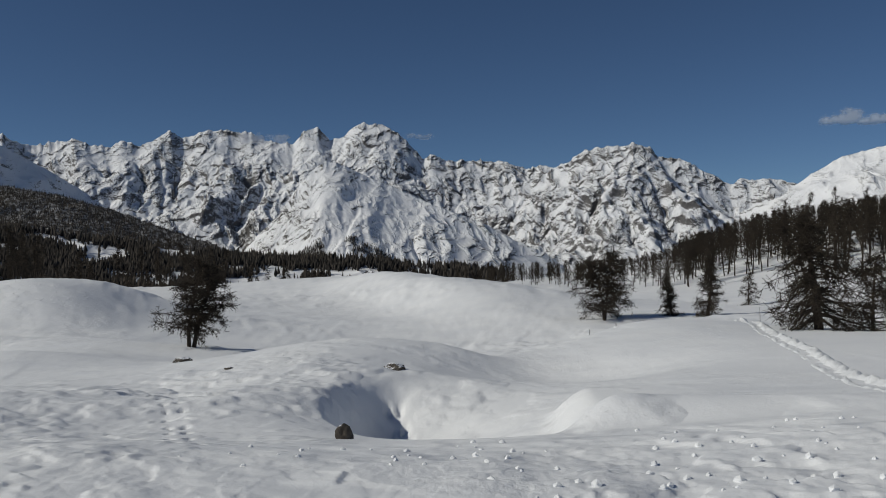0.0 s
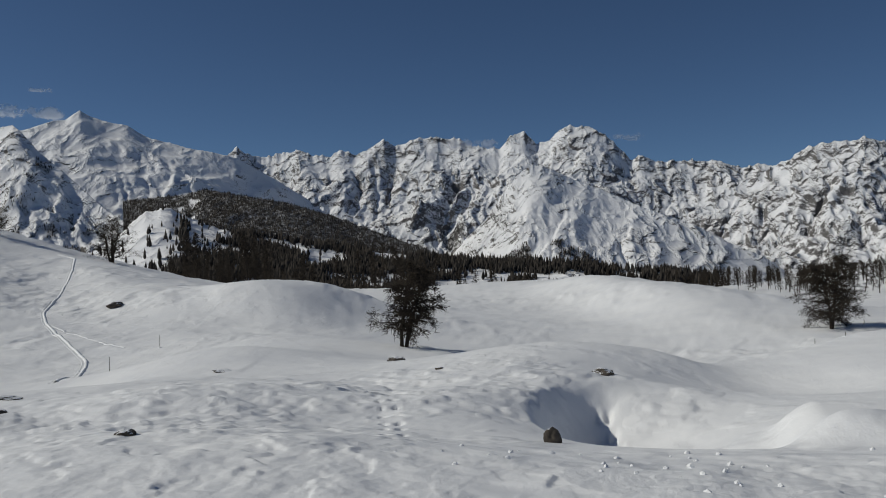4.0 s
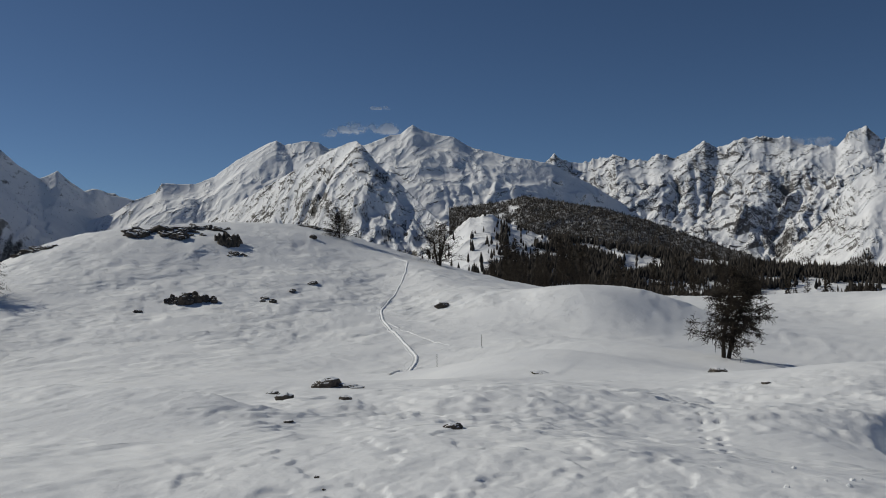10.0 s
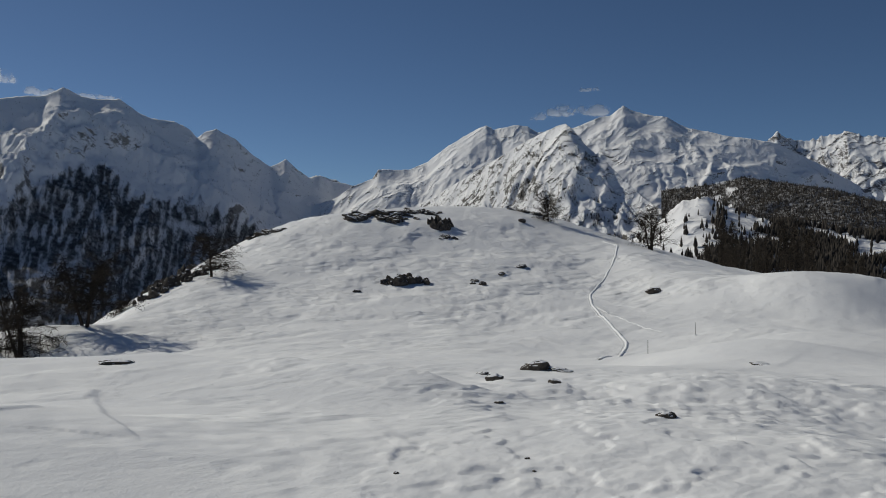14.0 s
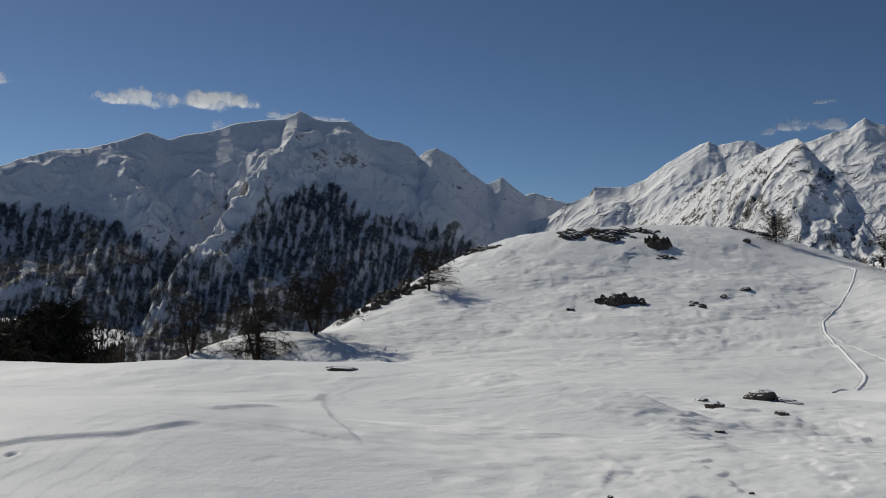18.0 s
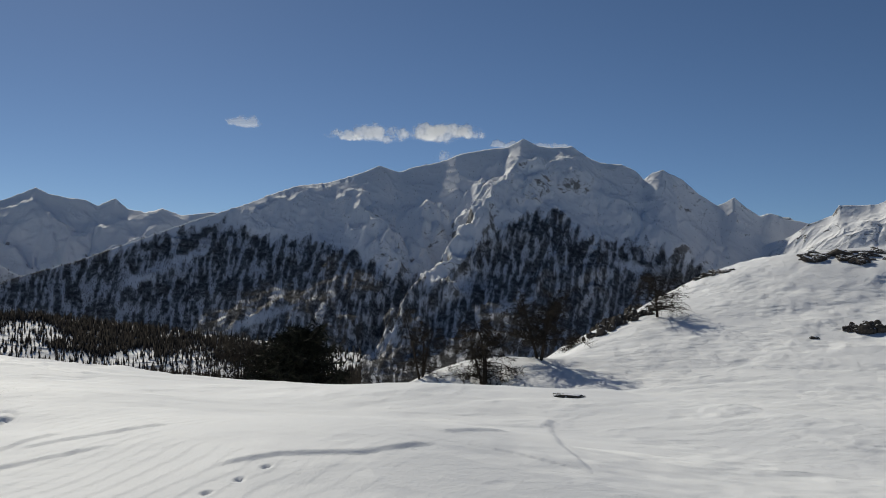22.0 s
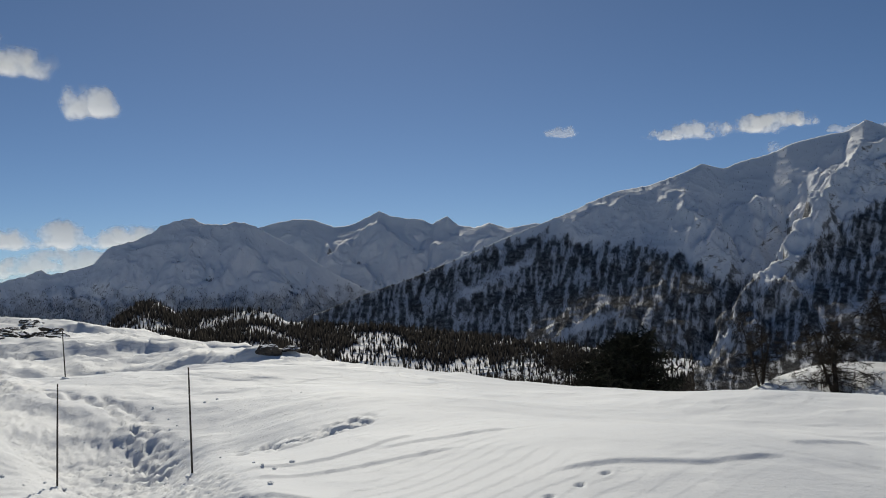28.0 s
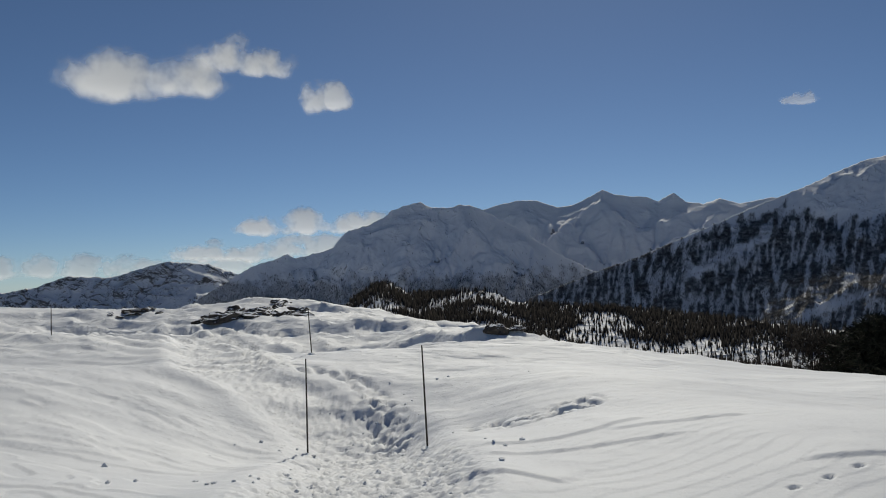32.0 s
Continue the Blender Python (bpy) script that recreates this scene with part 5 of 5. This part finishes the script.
outcrop(-73.0, 57.3, 8.5, 2.4, 1.33, 12, 100, "long dark rock ledge along the crest of the knoll", 0.90)
outcrop(-73.5, 62.9, 5.7, 1.6, 0.83, 8, 120, "dark rock ledge on the crest of the knoll", 0.86)
outcrop(-67.6, 60.6, 2.6, 1.2, 2.21, 9, 140, "dark broken rock outcrop on the knoll", 0.84)
outcrop(-55.8, 46.2, 3.7, 1.2, 1.45, 11, 160, "dark lichened rock outcrop half under snow", 0.88)
outcrop(-71.7, 78.6, 4.9, 1.4, 0.69, 8, 180, "low dark rock ledge on the crest", 0.74)
outcrop(-64.7, 59.1, 1.7, 1.2, 0.57, 4, 200, "scattered dark stones below the outcrop", 0.83)
outcrop(-80.4, 38.4, 2.3, 1.2, 1.66, 8, 220, "dark rocks on the steep edge of the knoll", 1.13)
outcrop(-74.2, 32.8, 2.6, 1.2, 1.51, 8, 240, "dark rocks on the steep edge of the knoll", 1.15)
outcrop(-78.0, 46.9, 2.4, 1.2, 0.52, 5, 260, "dark rocks on the crest of the knoll", 1.03)
outcrop(-80.0, 46.7, 3.0, 1.2, 0.66, 5, 280, "low dark rocks on the skyline of the knoll", 1.04)
outcrop(-30.3, -21.5, 4.6, 1.3, 0.53, 14, 300, "long low dark rocks along the far drift", 2.19)
outcrop(-31.5, -28.6, 2.5, 1.2, 0.24, 8, 320, "low dark rocks at the edge of the snowfield", 2.31)
outcrop(-71.5, 36.6, 2.9, 1.2, 0.92, 5, 340, "dark rocks on the steep edge of the knoll", 1.10)
outcrop(-69.6, 33.9, 3.0, 1.2, 1.33, 7, 360, "dark rocks on the steep edge of the knoll", 1.12)
outcrop(-68.3, 31.4, 3.4, 1.2, 1.51, 8, 380, "dark rocks on the steep edge of the knoll", 1.14)
outcrop(-66.7, 29.0, 2.7, 1.2, 1.15, 6, 400, "dark rocks on the steep edge of the knoll", 1.16)
outcrop(-33.8, -22.6, 1.6, 1.2, 0.35, 6, 420, "low dark rocks at the edge of the snowfield", 2.16)


# ---- stakes, clods, path ----
def tube_mesh(name, pts, radii, sides=8):
    s = Sticks()
    s.tube([Vector(p) for p in pts], radii, sides)
    n = len(s.v)
    s.f.append(tuple(range(n - sides, n)))
    return s.mesh(name)


def snow_stake(x, y, tall, lx, ly, label):
    """A thin marker pole stuck in the snow, with a frayed collar of packed snow."""
    root = new("snow_stake")
    root.location = (x, y, ground_z(x, y))
    part("pole", tube_mesh("pole", [(-0.2 * lx, -0.2 * ly, -0.2), (0.5 * lx * tall, 0.5 * ly * tall, 0.5 * tall), (lx * tall, ly * tall, tall)], [0.013, 0.012, 0.009]), STAKE, root)
    part("snow_collar", stone_mesh(x * 3 + y, 0.11, 0.09, 0.035, 2), CRUST, root, "small collar of packed snow")
    return tagged(root, label, "marker pole", "marker poles of the trail")


snow_stake(-9.97, -4.44, 1.28, 0.012, -0.027, "thin dark marker pole beside the trail")
snow_stake(-10.83, -6.70, 1.37, -0.001, 0.001, "thin dark marker pole beside the trail")
snow_stake(-17.11, -10.43, 1.00, 0.031, -0.051, "thin leaning marker pole beyond the trail")
snow_stake(-17.22, -18.43, 0.94, -0.003, 0.003, "thin dark marker pole on the far drift")
snow_stake(-22.79, 32.96, 0.73, -0.004, -0.003, "distant marker pole below the knoll")
snow_stake(-26.79, 43.34, 0.73, 0.006, 0.003, "distant marker pole below the knoll")
snow_stake(15.61, 42.92, 0.80, -0.007, 0.003, "distant marker pole near the ski track")
snow_stake(5.77, 34.54, 0.23, 0.008, -0.001, "distant marker pole in the hollow")
snow_stake(6.79, 34.35, 0.18, -0.009, 0.002, "distant marker pole in the hollow")


def clods(name, label, centre, half, count, size, seed):
    """Broken lumps of snow, countless."""
    rng = random.Random(seed)
    vs, fs = [], []
    proto = []
    for k in range(4):
        me = stone_mesh(seed + k, 1, 0.8, 0.7, 1)
        proto.append(([v.co.copy() for v in me.vertices], [tuple(p.vertices) for p in me.polygons]))
        bpy.data.meshes.remove(me)
    for i in range(count):
        x, y = centre[0] + rng.gauss(0, half[0]), centre[1] + rng.gauss(0, half[1])
        s = size * rng.uniform(0.3, 1.0) ** 2 + 0.012
        z = ground_z(x, y)
        pv, pf = proto[i % 4]
        a = rng.uniform(0, 6.28)
        o = len(vs)
        vs += [(x + s * (p.x * math.cos(a) - p.y * math.sin(a)), y + s * (p.x * math.sin(a) + p.y * math.cos(a)), z + s * (p.z + 0.15)) for p in pv]
        fs += [tuple(o + q for q in f) for f in pf]
    me = bpy.data.meshes.new(name)
    me.from_pydata(vs, [], fs)
    me.materials.append(CRUST)
    return tagged(new(name, me), label, "snow clods", kind="stuff")


clods("snow_clods", "broken lumps of wind crust on the snow", (2.5, 6.5), (1.3, 0.8), 80, 0.04, 41)
clods("snow_clods", "lumps of snow on the lip of the hollow", (0.3, 8.4), (2.4, 0.7), 45, 0.03, 38)
clods("trail_clods", "kicked-up lumps of snow along the trail", (-7.1, -4.0), (1.0, 0.8), 60, 0.03, 54)
clods("trail_clods", "kicked-up lumps of snow along the trail", (-11.6, -6.2), (1.4, 0.8), 35, 0.026, 43)


def path_strip(name, label, line, half, seed, lumps=0.05, flat=0.6):
    """A narrow trodden groove with raised edges, laid over the slope."""
    pts = []
    for (ax, ay), (bx, by) in zip(line, line[1:]):
        n = max(2, int(math.dist((ax, ay), (bx, by)) / 0.16))
        pts += [(ax + (bx - ax) * i / n, ay + (by - ay) * i / n) for i in range(n)]
    pts.append(line[-1])
    p = np.array(pts)
    for _ in range(40):
        p[1:-1] = 0.25 * p[:-2] + 0.5 * p[1:-1] + 0.25 * p[2:]
    d = np.gradient(p, axis=0)
    d /= np.linalg.norm(d, axis=1)[:, None]
    side = np.stack([-d[:, 1], d[:, 0]], -1)
    cross = np.linspace(-1, 1, 13)
    rise = np.array([-0.12, 0.03, 0.10, 0.14, 0.15, 0.12, 0.05, -0.04, -0.06, -0.02, 0.03, 0.02, -0.12])
    w = half * (1 + 0.25 * fbm(np.arange(len(p)) * 0.11, np.zeros(len(p)), 3, seed))
    X = p[:, 0][:, None] + side[:, 0][:, None] * cross * w[:, None]
    Y = p[:, 1][:, None] + side[:, 1][:, None] * cross * w[:, None]
    Z = lie(X, Y) + carve(X, Y) + flat * rise * (0.5 + half) + lumps * (1 - cross ** 4) * fbm(X * 3.4, Y * 3.4, 4, seed + 1, 0.65)
    return tagged(sheet(name, X, Y, Z, CRUST), label, "path", kind="structure")


path_strip("path", "narrow trodden snow path winding up the knoll", KNOLL_PATH, 0.2, 3)
path_strip("ski_track", "churned ski track in the snow with lumpy edges", SKI_TRACK, 0.36, 9, 0.10, 0.5)
path_strip("side_path", "faint trodden snow path branching off", SIDE_PATH, 0.11, 4, 0.03, 0.3)


# ---- clouds ----
def cloud_material():
    m = bpy.data.materials.new("cloud")
    m.use_nodes = True
    nt = m.node_tree
    for n in list(nt.nodes):
        nt.nodes.remove(n)
    out = nt.nodes.new("ShaderNodeOutputMaterial")
    glow, lit, clear, mixa, mixb = (nt.nodes.new(x) for x in ("ShaderNodeBsdfTranslucent", "ShaderNodeBsdfDiffuse", "ShaderNodeBsdfTransparent", "ShaderNodeMixShader", "ShaderNodeMixShader"))
    for n in (glow, lit):
        n.inputs["Color"].default_value = (0.95, 0.95, 0.96, 1)
    mixa.inputs[0].default_value = 0.5
    at_ = nt.nodes.new("ShaderNodeAttribute")
    at_.attribute_name = "body"
    nt.links.new(glow.outputs[0], mixa.inputs[1])
    nt.links.new(lit.outputs[0], mixa.inputs[2])
    nt.links.new(at_.outputs["Fac"], mixb.inputs[0])
    nt.links.new(clear.outputs[0], mixb.inputs[1])
    nt.links.new(mixa.outputs[0], mixb.inputs[2])
    nt.links.new(mixb.outputs[0], out.inputs[0])
    return m


CLOUD = cloud_material()


def cloud(turn, up, wide, tall, seed, label, puffs=3, thin=1.0, r=4600.0, flat=0.5):
    """A far cloud: a billowing veil whose body thins out to nothing at its torn edges."""
    rng = random.Random(seed)
    n, m = 170, 80
    asp = wide / tall
    u, v = np.meshgrid(np.linspace(-1, 1, n), np.linspace(-1, 1, m))
    body = np.full(u.shape, -9.0)
    for i in range(puffs):
        cx = -0.6 + 1.2 * (i + 0.5) / puffs + rng.uniform(-0.06, 0.06)
        wx = rng.uniform(0.75, 1.05) * 0.72 / puffs + 0.16
        hy = rng.uniform(0.5, 0.85)
        cy = -0.3 + rng.uniform(-0.08, 0.2)
        vv = np.where(v > cy, (v - cy) / hy, (v - cy) / (hy * flat))
        body = np.maximum(body, 1 - ((u - cx) / wx) ** 2 - vv ** 2)
    # torn edges
    curl = 0.2 + fbm(u * 0.9 * asp, v * 0.9, 5, seed, 0.52)
    round_ = 1 - step(0.45, 1.0, u * u + v * v)
    soft_body = body
    body = body + 1.25 * curl - 0.30
    alpha = step(-0.1, 0.95, body) * thin * round_
    bulge = 0.16 * np.sqrt(np.clip(soft_body + 0.6, 0, None))
    a = np.radians(turn - u * wide * 0.58)
    el = np.radians(up + v * tall * 0.58)
    R = r - bulge * r * np.radians(tall) * 1.2
    ob = sheet("cloud", -R * np.sin(a), R * np.cos(a), EYE + R * np.tan(el), CLOUD)
    at_ = ob.data.attributes.new("body", "FLOAT", "POINT")
    at_.data.foreach_set("value", alpha.ravel().astype(np.float32))
    ob.visible_shadow = False
    return tagged(ob, label, "cloud", kind="structure")


cloud(131.2, 13.5, 11.4, 6.0, 50, "large white cumulus cloud with grey base", puffs=2, thin=1, r=4600, flat=0.5)
cloud(125.6, 14.2, 7.5, 4.7, 5, "white cumulus cloud beside the large one", puffs=2, thin=1, r=4600, flat=0.5)
cloud(120.2, 12.1, 4.2, 3.7, 65, "small torn white cloud", puffs=2, thin=0.85, r=4600, flat=0.5)
cloud(120.9, 3.8, 12.6, 2.6, 70, "long low white cloud over the far range", puffs=4, thin=0.85, r=4800, flat=0.5)
cloud(124.2, 2.1, 15.4, 2.3, 93, "bank of low white cloud over the far range", puffs=5, thin=0.75, r=4800, flat=0.5)
cloud(134.2, 1.3, 21.5, 2.6, 66, "pale bank of cloud along the horizon", puffs=5, thin=0.6, r=4800, flat=0.5)
cloud(76.9, 9.9, 6.1, 2.1, 53, "bright white fair-weather cloud", puffs=3, thin=0.95, r=4600, flat=0.5)
cloud(80.8, 9.8, 4.2, 2.1, 80, "small white fair-weather cloud", puffs=2, thin=0.8, r=4600, flat=0.5)
cloud(83.3, 9.7, 2.8, 1.1, 1, "small white wisp of cloud", puffs=1, thin=0.7, r=4600, flat=0.5)
cloud(89.9, 10.3, 2.8, 1.4, 47, "faint white wisp of cloud", puffs=1, thin=0.45, r=4600, flat=0.5)
cloud(76.1, 8.4, 3.3, 1.2, 48, "thin wisp of cloud by the summit", puffs=2, thin=0.35, r=4600, flat=0.5)
cloud(72.8, 9.2, 2.8, 1.0, 24, "blowing snow wisp at the summit", puffs=2, thin=0.5, r=4600, flat=0.5)
cloud(69.8, 9.2, 3.3, 0.7, 3, "blowing snow wisp at the summit", puffs=2, thin=0.4, r=4600, flat=0.5)
cloud(39.1, 9.0, 4.7, 1.6, 79, "grey-white wisp of cloud above the peak", puffs=2, thin=0.55, r=4600, flat=0.5)
cloud(41.7, 8.6, 1.2, 1.0, 0, "tiny white wisp of cloud", puffs=1, thin=0.3, r=4600, flat=0.5)
cloud(38.5, 10.2, 1.7, 0.7, 75, "tiny white wisp of cloud", puffs=1, thin=0.35, r=4600, flat=0.5)
cloud(-25.9, 7.4, 5.1, 1.6, 13, "thin white cloud", puffs=2, thin=0.55, r=4600, flat=0.5)
cloud(11.5, 7.2, 4.2, 1.3, 80, "thin cloud hanging on the ridge", puffs=2, thin=0.55, r=4200, flat=0.5)
cloud(1.4, 7.4, 2.8, 0.7, 10, "thin cloud beside the summit", puffs=1, thin=0.35, r=4200, flat=0.5)
